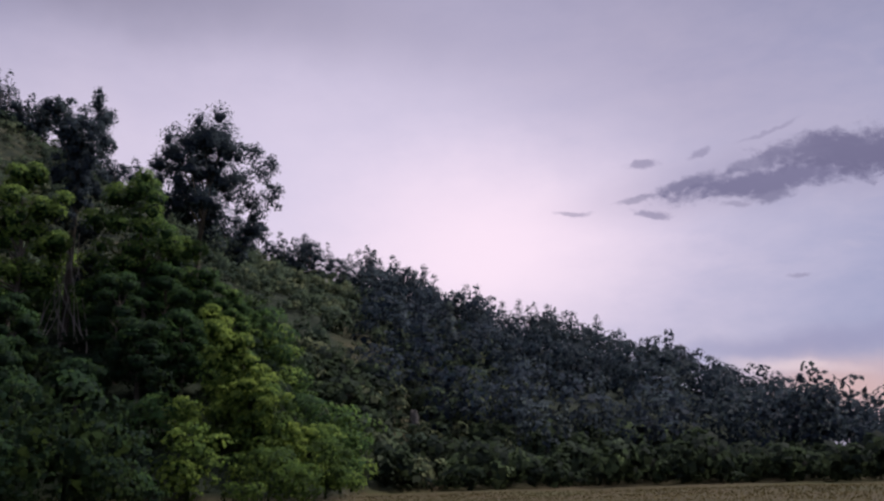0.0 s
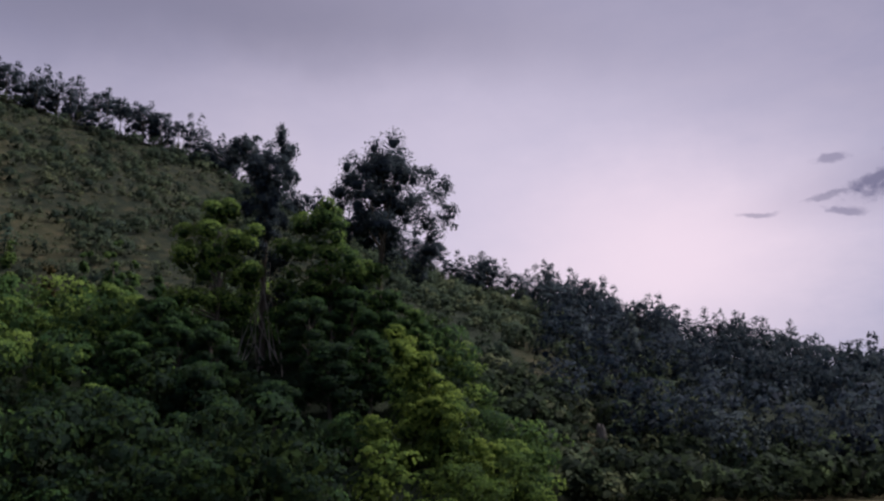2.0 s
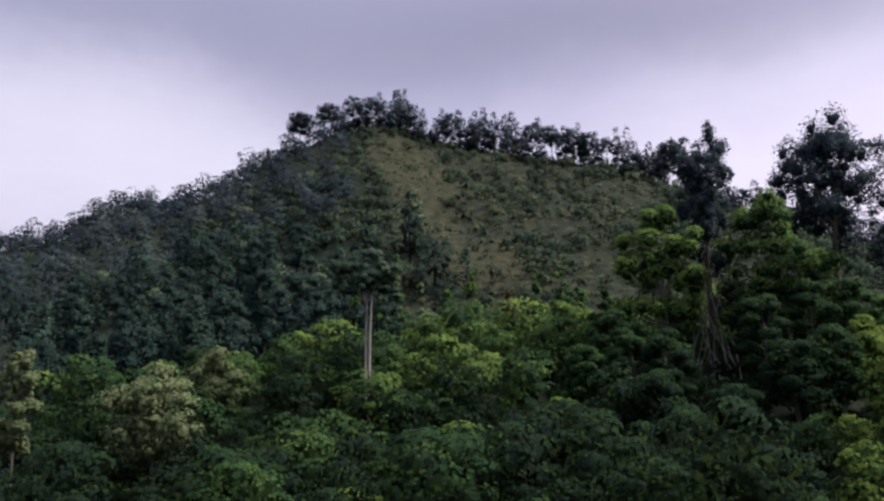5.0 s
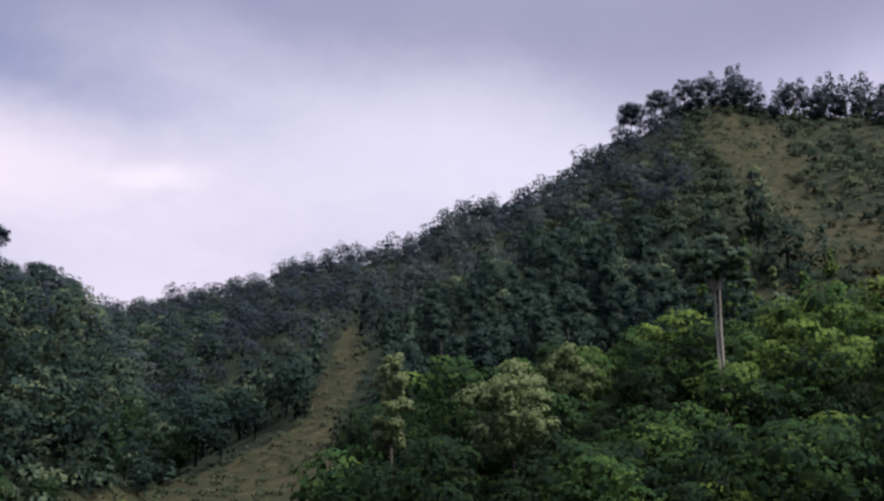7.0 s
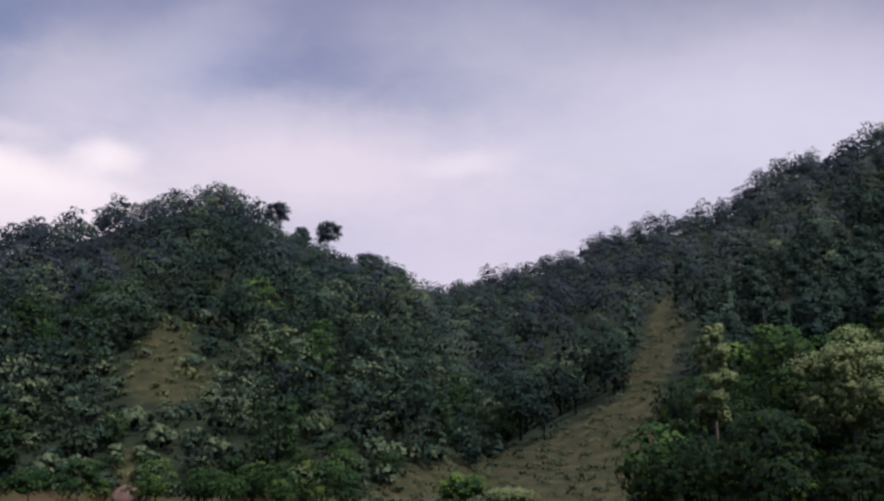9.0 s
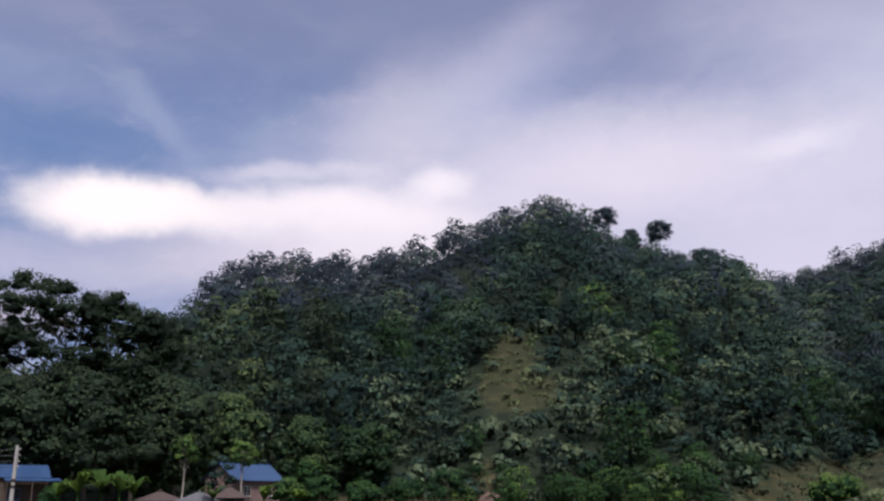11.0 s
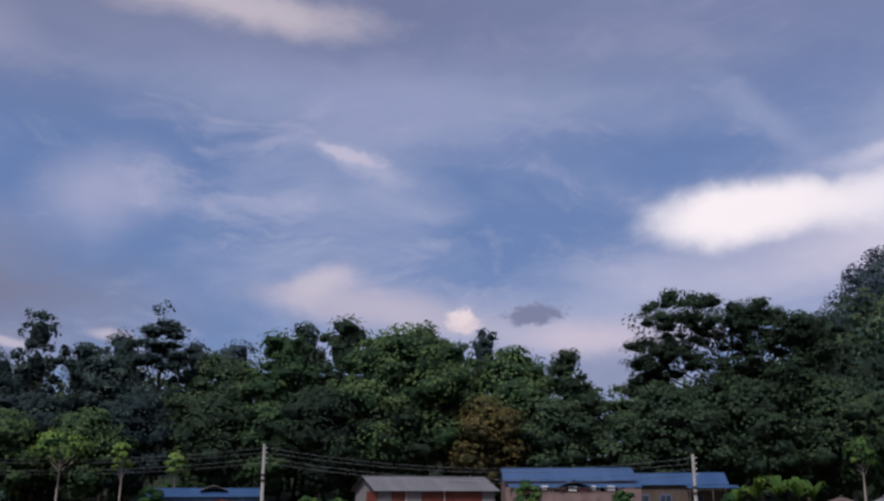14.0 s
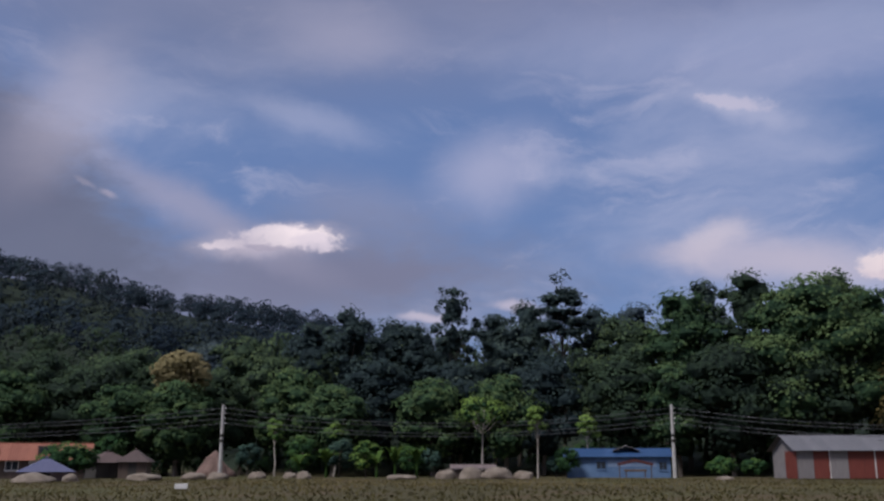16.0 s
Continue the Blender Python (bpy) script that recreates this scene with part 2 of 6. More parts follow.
def foliage(name, dark, mid, light, through_light=0.2, grain=3.2, vary=1.5, gloss=0.05, leafy=True):
    """Leaves: each plant has a tint of its own, each leaf a little variation; sprays share the bend of their clump."""
    m, n = material(name)
    tint = n.attribute("tint")
    leaf = n.add("ShaderNodeNewGeometry").outputs["Random Per Island"]
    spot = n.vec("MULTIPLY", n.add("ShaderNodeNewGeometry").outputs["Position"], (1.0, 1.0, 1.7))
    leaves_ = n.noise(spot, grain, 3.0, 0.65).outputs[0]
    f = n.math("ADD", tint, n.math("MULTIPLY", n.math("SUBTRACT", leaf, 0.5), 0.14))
    # noise mottles the tint: lit leaf tips and dark gaps painted in
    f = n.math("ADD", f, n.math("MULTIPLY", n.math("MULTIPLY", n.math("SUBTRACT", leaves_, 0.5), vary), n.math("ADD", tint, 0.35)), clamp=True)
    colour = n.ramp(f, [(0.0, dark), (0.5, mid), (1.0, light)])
    d = n.add("ShaderNodeBsdfPrincipled")
    n.set(d.inputs["Base Color"], colour)
    d.inputs["Roughness"].default_value = 0.65
    d.inputs["Specular IOR Level"].default_value = gloss
    t = n.add("ShaderNodeBsdfTranslucent")
    n.set(t.inputs[0], n.mix(0.4, colour, light))
    if leafy:
        bend_ = n.add("ShaderNodeAttribute")
        bend_.attribute_name = "outward"
        turned = n.add("ShaderNodeVectorTransform")
        turned.vector_type, turned.convert_from, turned.convert_to = "NORMAL", "OBJECT", "WORLD"
        n.set(turned.inputs[0], bend_.outputs["Vector"])
        relief = n.add("ShaderNodeBump")
        relief.inputs["Strength"].default_value, relief.inputs["Distance"].default_value = 0.8, 0.55 / grain
        n.set(relief.inputs["Height"], leaves_)
        n.set(relief.inputs["Normal"], turned)
        n.set(d.inputs["Normal"], relief)
    x = n.add("ShaderNodeMixShader")
    x.inputs[0].default_value = through_light
    n.set(x.inputs[1], d)
    n.set(x.inputs[2], t)
    o = n.add("ShaderNodeOutputMaterial")
    n.set(o.inputs[0], x)
    return m


def noisy(name, a, b, scale=2.0, rough=0.85, metal=0.0, bump=0.3, distance=0.02, stretch=(1, 1, 1)):
    """A plain surface with stains at one scale and grain at another."""
    m, n = material(name)
    p = n.add("ShaderNodeTexCoord").outputs["Object"]
    p = n.vec("MULTIPLY", p, stretch)
    big = n.noise(p, scale, 4.0).outputs[0]
    small = n.noise(p, scale * 9.0, 3.0).outputs[0]
    f = n.math("ADD", n.math("MULTIPLY", n.step(big, 0.3, 0.7), 0.7), n.math("MULTIPLY", small, 0.3))
    finish(n, n.mix(f, a, b), rough, metal, n.math("ADD", big, small), bump, distance)
    return m


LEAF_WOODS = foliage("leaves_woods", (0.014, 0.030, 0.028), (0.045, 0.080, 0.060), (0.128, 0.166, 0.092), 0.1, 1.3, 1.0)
# lifted blue darks: distance haze put into the leaf colour
LEAF_RIDGE_HAZE = foliage("leaves_ridge_haze", (0.026, 0.038, 0.056), (0.050, 0.071, 0.084), (0.092, 0.116, 0.104), 0.15, 1.1, 1.0)
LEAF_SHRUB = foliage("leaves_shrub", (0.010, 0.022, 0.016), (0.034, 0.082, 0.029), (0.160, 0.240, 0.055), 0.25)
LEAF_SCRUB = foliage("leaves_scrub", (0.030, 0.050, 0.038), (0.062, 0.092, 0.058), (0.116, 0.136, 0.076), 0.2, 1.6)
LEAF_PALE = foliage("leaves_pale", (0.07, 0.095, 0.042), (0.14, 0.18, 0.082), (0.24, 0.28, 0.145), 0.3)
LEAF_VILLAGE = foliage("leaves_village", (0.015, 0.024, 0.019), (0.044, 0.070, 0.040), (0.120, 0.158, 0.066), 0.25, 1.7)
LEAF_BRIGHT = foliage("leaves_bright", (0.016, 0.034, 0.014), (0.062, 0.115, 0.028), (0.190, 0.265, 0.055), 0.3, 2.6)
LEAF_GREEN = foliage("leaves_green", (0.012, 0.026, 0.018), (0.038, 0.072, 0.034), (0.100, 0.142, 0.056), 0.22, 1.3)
# darker blue-green: shade on the village trees put into their leaf colour
LEAF_SHADED = foliage("leaves_shaded", (0.012, 0.020, 0.024), (0.032, 0.050, 0.050), (0.088, 0.116, 0.086), 0.2, 1.6)
# flat dark blue of hazy distance, carried by the leaf colour
LEAF_FAR_HAZE = foliage("leaves_far_haze", (0.012, 0.020, 0.032), (0.019, 0.030, 0.040), (0.031, 0.043, 0.047), 0.08, 0.8, 0.8)
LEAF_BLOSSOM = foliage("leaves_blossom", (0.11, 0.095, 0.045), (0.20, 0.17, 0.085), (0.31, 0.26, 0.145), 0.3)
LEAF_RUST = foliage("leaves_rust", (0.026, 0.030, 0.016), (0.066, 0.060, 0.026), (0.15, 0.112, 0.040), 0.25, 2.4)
BARK = noisy("bark", (0.055, 0.045, 0.036), (0.15, 0.125, 0.10), 1.5, 0.9, 0, 0.6, 0.05, (1, 1, 0.25))
BARK_PALE = noisy("bark_pale", (0.19, 0.165, 0.14), (0.38, 0.34, 0.30), 1.2, 0.85, 0, 0.5, 0.04, (1, 1, 0.3))

m_ground, n = material("hill_ground")
pos = n.add("ShaderNodeNewGeometry").outputs["Position"]
g1, g2, g3 = n.noise(pos, 0.03, 4).outputs[0], n.noise(pos, 0.35, 5, 0.65).outputs[0], n.noise(pos, 4.0, 4, 0.7).outputs[0]
undergrowth = n.mix(n.step(g2, 0.35, 0.7), (0.011, 0.019, 0.011), (0.023, 0.033, 0.018))
dry = n.mix(n.step(g2, 0.4, 0.62), (0.028, 0.033, 0.015), (0.051, 0.050, 0.024))
soil = n.mix(n.step(g3, 0.35, 0.7), (0.062, 0.053, 0.029), (0.098, 0.082, 0.046))
field = n.mix(n.step(n.math("ADD", n.math("MULTIPLY", g1, 0.6), n.math("MULTIPLY", g2, 0.4)), 0.35, 0.68), (0.052, 0.046, 0.020), (0.086, 0.070, 0.032))
field = n.mix(n.math("MULTIPLY", n.step(g1, 0.45, 0.62), 0.5), field, (0.046, 0.058, 0.018))
field = n.mix(n.math("MULTIPLY", n.step(n.noise(pos, 0.16, 4, 0.6).outputs[0], 0.48, 0.66), 0.6), field, (0.088, 0.058, 0.034))
slide = n.attribute("slide")
flat = n.attribute("flat")
slide = n.step(n.math("ADD", slide, n.math("MULTIPLY", n.math("SUBTRACT", g2, 0.5), 0.7)), 0.3, 0.6)
base = n.mix(slide, undergrowth, n.mix(n.step(n.math("ADD", g2, n.math("MULTIPLY", g3, 0.3)), 0.72, 0.84), dry, soil))
finish(n, n.mix(flat, base, field), 0.95, 0, n.math("ADD", g2, n.math("MULTIPLY", g3, 0.4)), 0.8, 0.5, 0.2)
GROUND = m_ground

# ---- the ground: a field below a ring of hills, one sheet to the horizon ----
# each hill: bearings, height of its crest as seen from the field (degrees), crest distance, foot distance
HILLS = {
    "spur": ([5.6, 8, 10.3, 12, 16, 22, 28, 36, 44, 52, 58, 63, 66.5, 69], [-1, 3, 6.8, 8.2, 9.3, 9.8, 9.8, 10.2, 9.4, 8.4, 6.8, 4.6, 1.4, -1],
             [0, 112, 90, 112], [0, 72, 90, 72]),
    "knoll": ([36, 40, 43, 46, 50, 54, 57, 60, 64, 68, 72, 78], [9, 11.3, 12.3, 14.3, 15.2, 15, 13.3, 11.4, 10.6, 8.8, 6, 2],
              [0, 215, 90, 215], [0, 112, 90, 118]),
    "ridge": ([-6, -4, -2, 1.8, 3.2, 9.5, 19, 26.4, 32.6, 37.9, 42.3, 46.4, 50.7, 53, 55.5, 58, 60.5, 62.3, 65, 70.5, 71.2, 74, 78, 81, 84, 88],
              [2, 6, 8.5, 10, 10.9, 12.6, 16.5, 20.6, 21.8, 22.8, 24.3, 23.3, 21.2, 19.7, 18.6, 18.3, 17.4, 16.1, 15.5, 14.6, 13.7, 13.2, 12.0, 11.5, 9, 4],
              [-6, 240, 10, 290, 42, 380, 60, 430, 84, 560], [-6, 150, 10, 105, 60, 150, 84, 220]),
    "shoulder": ([-60, -40, -28, -24.6, -21.4, -18, -14, -10.7, -6, 0, 6, 12], [1.0, 0.2, -0.8, 0.2, 1.6, 3.2, 5.0, 6.2, 7.5, 8.5, 8, 3],
                 [-60, 330, 0, 310], [-60, 150, 0, 135]),
    "dome": ([72, 78, 81.3, 82.7, 84.5, 86, 88, 90, 91.2, 92, 94.6, 97, 99, 101, 103, 106, 109, 112.6, 115, 116.2, 117.5, 120, 124, 128],
             [2, 6, 10.4, 12.0, 12.4, 12.6, 13.4, 14.0, 15.1, 16.0, 16.8, 15.9, 15.3, 14.2, 13.5, 12.5, 12.8, 12.4, 11.6, 9.8, 8.6, 5.5, 2, 0],
             [72, 400, 128, 400], [72, 150, 85, 125, 128, 140]),
    "rise": ([112, 118, 130, 140, 150, 160, 168, 175], [0, 2.6, 2.2, 3.6, 3.6, 3.2, 3.6, 2], [112, 250, 175, 250], [112, 122, 175, 126]),
    "far_hill": ([158, 166, 170, 174, 179, 183, 186, 190, 200, 215, 235, 260, 300], [2.5, 5.6, 7, 7.8, 8.5, 9, 9.9, 10.2, 10.5, 8, 4, 3, 1.5],
                 [158, 480, 300, 560], [158, 150, 300, 240]),
}


def wrapped(az):
    return (np.asarray(az, float) + 70.0) % 360.0 - 70.0


def hill_parts(name, az):
    bearings, crest, far, near = HILLS[name]
    far_d = np.interp(az, far[0::2], far[1::2])
    near_d = np.interp(az, near[0::2], near[1::2])
    e = np.interp(az, bearings, crest, left=-3.0, right=-3.0)
    return np.maximum(EYE + far_d * np.tan(np.radians(e)), 0.0), far_d, near_d


def ripple(x, y):
    """Cheap smooth relief in plan, about -1 to 1."""
    v = 0
    for k, (fx, fy, p, a) in enumerate(((.031, .019, .3, .45), (-.017, .043, 1.7, .4), (.083, .061, 2.2, .25), (-.071, .11, .9, .2), (.19, -.16, 4.1, .12), (.23, .27, 5.0, .1))):
        v = v + a * np.sin(fx * x + fy * y + p + 1.3 * np.sin(fy * x - fx * y + 2 * p))
    return v


def ground_z(az, r):
    az, r = wrapped(az), np.asarray(r, float)
    x, y = -np.sin(np.radians(az)) * r, np.cos(np.radians(az)) * r
    z = np.zeros(np.broadcast(az, r).shape)
    for name in HILLS:
        h, far, near = hill_parts(name, az)
        u = (r - near) / (far - near)
        up = np.clip(u, 0, 1)
        rise = h * (up ** 0.92 + 0.22 * up * (1 - up) * ripple(x * 0.7, y * 0.7) * np.clip(60 / np.maximum(h, 20), 0, 1) * 1.4)
        fall = h * np.clip(1 - (r - far) / (0.9 * far), 0, 1) ** 1.3
        z = np.maximum(z, np.where(u <= 0, 0, np.where(u < 1, rise, fall)))
    return z + 0.12 * ripple(x * 2.5, y * 2.5) * np.clip((r - 20) / 60, 0, 1)


def seen_el(az, r, z):
    return np.degrees(np.arctan2(z - EYE, r))


def oval(az, el, a, e, wa, we, lean=0.0):
    c, s = math.cos(radians(lean)), math.sin(radians(lean))
    u, v = (az - a), (el - e)
    return np.clip(1.6 - 1.6 * np.hypot((u * c + v * s) / wa, (-u * s + v * c) / we), 0, 1)


def slide_mask(az, el, r):
    """Where landslips have left grass and bare soil on the slopes."""
    far = r > 125
    grassy = far * 0.4 * np.clip(0.35 + (az - 10) / 8, 0.35, 1) * np.clip((az + 3) / 5, 0, 1) * np.clip((46 - az) / 4, 0, 1)
    line = np.interp(az, (66.6, 68, 71, 74.4, 82.5, 85), (7.6, 6.3, 4.9, 3.2, 1.5, -1))
    apron = np.clip((line - el) * 1.4, 0, 1) * np.clip((az - 66.6) / 0.8, 0, 1) * (az < 85) * (r > 90)
    return np.maximum.reduce([
        grassy, apron, far * oval(az, el, 40, 20.3, 5.6, 2.6, 51), far * oval(az, el, 36, 15.2, 5.2, 1.9), far * oval(az, el, 42.4, 22.6, 1.8, 2.2),
        far * oval(az, el, 5.0, 7.6, 4.4, 1.6, 50) * 0.8, far * oval(az, el, 2.4, 3.6, 1.0, 2.2, 20) * 0.9,
        oval(az, el, 66.2, 9.6, 3.0, 1.5, 105), oval(az, el, 67.3, 7.2, 2.1, 1.5, 125),
        oval(az, el, 96.6, 7.6, 2.1, 3.2, 0), oval(az, el, 96, 6.0, 3.8, 1.6, 0), oval(az, el, 98.2, 0.8, 1.0, 1.8, 0), oval(az, el, 108.6, 10, 0.9, 2.0, -20) * 0.6,
        oval(az, el, 80, 0.7, 4, 1.2, 0)])


def grid_mesh(name, verts, quads, mat, attributes=()):
    """A mesh from arrays of vertices and four-cornered faces."""
    me = bpy.data.meshes.new(name)
    verts, quads = np.ascontiguousarray(verts, np.float32), np.ascontiguousarray(quads, np.int32)
    me.vertices.add(len(verts))
    me.vertices.foreach_set("co", verts.ravel())
    me.loops.add(quads.size)
    me.loops.foreach_set("vertex_index", quads.ravel())
    me.polygons.add(len(quads))
    me.polygons.foreach_set("loop_start", np.arange(len(quads), dtype=np.int32) * 4)
    for key, values in attributes:
        if np.ndim(values) == 2:
            me.attributes.new(key, "FLOAT_VECTOR", "POINT").data.foreach_set("vector", np.ascontiguousarray(values, np.float32).ravel())
        else:
            me.attributes.new(key, "FLOAT", "POINT").data.foreach_set("value", np.ascontiguousarray(values, np.float32))
    me.update(calc_edges=True)
    me.materials.append(mat)
    return me


azs = np.arange(0, 360, 0.75) - 70.0
rs = np.concatenate([[0.0, 4, 10, 18], np.arange(26, 130, 3.0), np.arange(130, 600, 7.0), np.geomspace(600, 4200, 14)])
AZ, RR = np.meshgrid(azs, rs)
ZZ = ground_z(AZ, RR)
gx, gy = -np.sin(np.radians(AZ)) * RR, np.cos(np.radians(AZ)) * RR
na, nr = len(azs), len(rs)
i, j = np.meshgrid(np.arange(na), np.arange(nr - 1))
k2 = (i + 1) % na
quads = np.stack([j * na + i, (j + 1) * na + i, (j + 1) * na + k2, j * na + k2], -1).reshape(-1, 4)[:, ::-1]
me = grid_mesh("ground", np.stack([gx, gy, ZZ], -1).reshape(-1, 3), quads, GROUND,
               [("slide", slide_mask(wrapped(AZ), seen_el(AZ, RR, ZZ), RR).ravel()), ("flat", np.clip(1 - ZZ / 0.8, 0, 1).ravel())])
me.polygons.foreach_set("use_smooth", np.ones(len(me.polygons), bool))
tagged(new("ground", me), "dry grass field rising into wooded hills with landslips", "ground", kind="structure")

# ---- plants ----
rng = np.random.default_rng(7)


def unit(v):
    return v / np.maximum(np.linalg.norm(v, axis=1), 1e-6)[:, None]


def cards(points, normals, size, aspect=0.8, fold=0.16, spread=0.2, shade=0.0, round_=0.75):
    """Small folded leaf sprays, one at each point. Rows: corner, the way the clump bends there, tint added."""
    k = len(points)
    way = unit(normals)
    n = unit(way + rng.normal(0, spread, (k, 3)))
    t = unit(np.cross(n, rng.normal(0, 1, (k, 3))))
    b = np.cross(n, t)
    s = (0.9 * size * rng.uniform(0.65, 1.35, k))[:, None]
    tip = points + t * s - n * s * fold
    tail = points - t * s - n * s * fold
    v = np.stack([tip, points + b * s * aspect + n * s * fold, tail, points - b * s * aspect + n * s * fold], 1).reshape(-1, 3)
    bend_ = np.repeat(unit(way * round_ + n * (1 - round_)), 4, 0)
    return np.concatenate([v, bend_, np.repeat(np.broadcast_to(shade, k), 4)[:, None]], 1)


def blob_leaves(blobs, count, size, up=0.75, level=0.15, inside=0.80, vary=0.09):
    """Leaves over the outer skin of a heap of ovals (x, y, z, half width, half height)."""
    blobs = np.asarray(blobs, float)
    area = blobs[:, 3] ** 1.5
    own = rng.normal(0, vary, len(blobs))
    pick = rng.choice(len(blobs), count * 4, p=area / area.sum())
    d = unit(rng.normal(0, 1, (count * 4, 3)) + (0, 0, up))
    c = blobs[pick]
    p = c[:, :3] + d * c[:, [3, 3, 4]] * rng.uniform(inside, 1.12, count * 4)[:, None]
    hidden = np.zeros(len(p), bool)
    for q in range(len(blobs)):
        near = (((p - blobs[q, :3]) / blobs[q, [3, 3, 4]]) ** 2).sum(1) < inside ** 2
        hidden |= near & (pick != q)
    order = np.argsort(hidden, kind="stable")[:count]
    return cards(p[order], d[order] + (0, 0, level), size, shade=own[pick[order]])


def ball(n=2):
    """A rough ball of four-cornered faces."""
    verts, faces = [], []
    for axis in range(3):
        for sign in (-1, 1):
            off = len(verts)
            for a_ in range(n + 1):
                for b_ in range(n + 1):
                    p = [0.0, 0.0, 0.0]
                    p[axis], p[(axis + 1) % 3], p[(axis + 2) % 3] = sign, sign * (2 * a_ / n - 1), 2 * b_ / n - 1
                    q = Vector(p).normalized()
                    verts.append(tuple(q))
            for a_ in range(n):
                for b_ in range(n):
                    k = off + a_ * (n + 1) + b_
                    faces.append([k, k + n + 1, k + n + 2, k + 1])
    return np.array(verts)[np.array(faces)].reshape(-1, 3)


BALL = ball(2)


def cores(blobs, share=0.72, shape=BALL):
    """The dense, jagged inner mass of leafy clumps."""
    out = []
    for x, y, z, a_, c_ in blobs:
        key = np.round(shape * 40).astype(int)
        rough = 1 + 0.2 * np.sin(key[:, :1] * 1.7 + key[:, 1:2] * 2.9 + key[:, 2:] * 4.3 + x * 3 + y * 5) + 0.12 * np.sin(key[:, :1] * 5.1 - key[:, 1:2] * 3.7 + z * 7)
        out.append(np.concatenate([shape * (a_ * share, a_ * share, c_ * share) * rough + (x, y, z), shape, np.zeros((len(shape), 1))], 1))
    return np.concatenate(out)


def tube(path, radii, sides=6):
    """A tapered limb through the points of path: vertices and faces."""
    path = np.asarray(path, float)
    verts, faces = [], []
    for q, (p, rad) in enumerate(zip(path, radii)):
        d = path[min(q + 1, len(path) - 1)] - path[max(q - 1, 0)]
        d /= np.linalg.norm(d)
        a = np.cross(d, (0.3, 1, 0.1))
        a /= np.linalg.norm(a)
        b = np.cross(d, a)
        for s in range(sides):
            g = 2 * math.pi * s / sides
            verts.append(p + rad * (math.cos(g) * a + math.sin(g) * b))
    for q in range(len(path) - 1):
        for s in range(sides):
            faces.append([q * sides + s, q * sides + (s + 1) % sides, (q + 1) * sides + (s + 1) % sides, (q + 1) * sides + s])
    return np.array(verts), np.array(faces)


def joined(pieces):
    verts, faces, off = [], [], 0
    for v, f in pieces:
        verts.append(v)
        faces.append(f + off)
        off += len(v)
    return np.concatenate(verts), np.concatenate(faces)


def broad_blobs(h, width, bottom=0.35, k=9, flat=0.6):
    """Clumps of a rounded, lumpy crown of a tree h metres high."""
    half, mid = h * (1 - bottom) / 2, h * (1 + bottom) / 2
    out, turn0 = [], rng.uniform(0, 6.3)
    for q in range(k):
        u = 1 - 1.75 * (q + rng.uniform(0.2, 0.8)) / k
        a = turn0 + 2.4 * q + rng.normal(0, 0.25)
        s_ = math.sqrt(max(0.0, 1 - u * u)) * rng.uniform(0.75, 1.08)
        rad = width * rng.uniform(0.36, 0.52) * (1.6 / math.sqrt(k) + 0.5)
        out.append((math.cos(a) * s_ * width * 0.66, math.sin(a) * s_ * width * 0.66, mid + u * (half - rad * flat * 0.9), rad, rad * flat))
    return out


def column_blobs(h, width, bottom=0.3, k=14):
    """Clumps of a slender, tapering crown."""
    out = []
    for q in range(k):
        f = (q + rng.uniform(0.1, 0.9)) / k
        rad = width * (0.98 - 0.68 * f) * rng.uniform(0.75, 1.15)
        a = rng.uniform(0, 2 * math.pi)
        out.append((math.cos(a) * rad * 0.42, math.sin(a) * rad * 0.42, h * (bottom + (0.97 - bottom) * f) - 0.3 * rad, rad, rad * 0.78))
    return out


def template(blobs, leaves, size, h, trunk=0.0, filled=40):
    """One plant for a wood: leaf corners, and whether it has a stem."""
    v = blob_leaves(blobs, leaves, size)
    inner = len(v)
    if filled:
        heap = np.asarray(blobs, float)
        pick = rng.integers(len(heap), size=filled)
        d = rng.normal(0, 1, (filled, 3))
        d /= np.linalg.norm(d, axis=1)[:, None]
        p = heap[pick, :3] * (0.85, 0.85, 0.96) + d * heap[pick][:, [3, 3, 4]] * 0.62
        v = np.concatenate([v, cards(p, d, heap[:, 3].mean() * 0.3, 0.9, -0.15, 0.25)])
    if trunk:
        tv, tf = tube([(0, 0, -1), (0.1, 0, h * 0.4), (0, 0.1, h * 0.75)], (trunk, trunk * 0.8, trunk * 0.3), 4)
        tv = tv[tf].reshape(-1, 3)
        v = np.concatenate([v, np.concatenate([tv, unit(tv * (1, 1, 0) + (0.01, 0, 0)), np.zeros((len(tv), 1))], 1)])
    round_ = unit((v[:, :3] - (0, 0, 0.45 * h)) / (1, 1, 1.3))
    v[:, 3:6] = unit(0.45 * v[:, 3:6] + 0.55 * round_)
    return v, inner


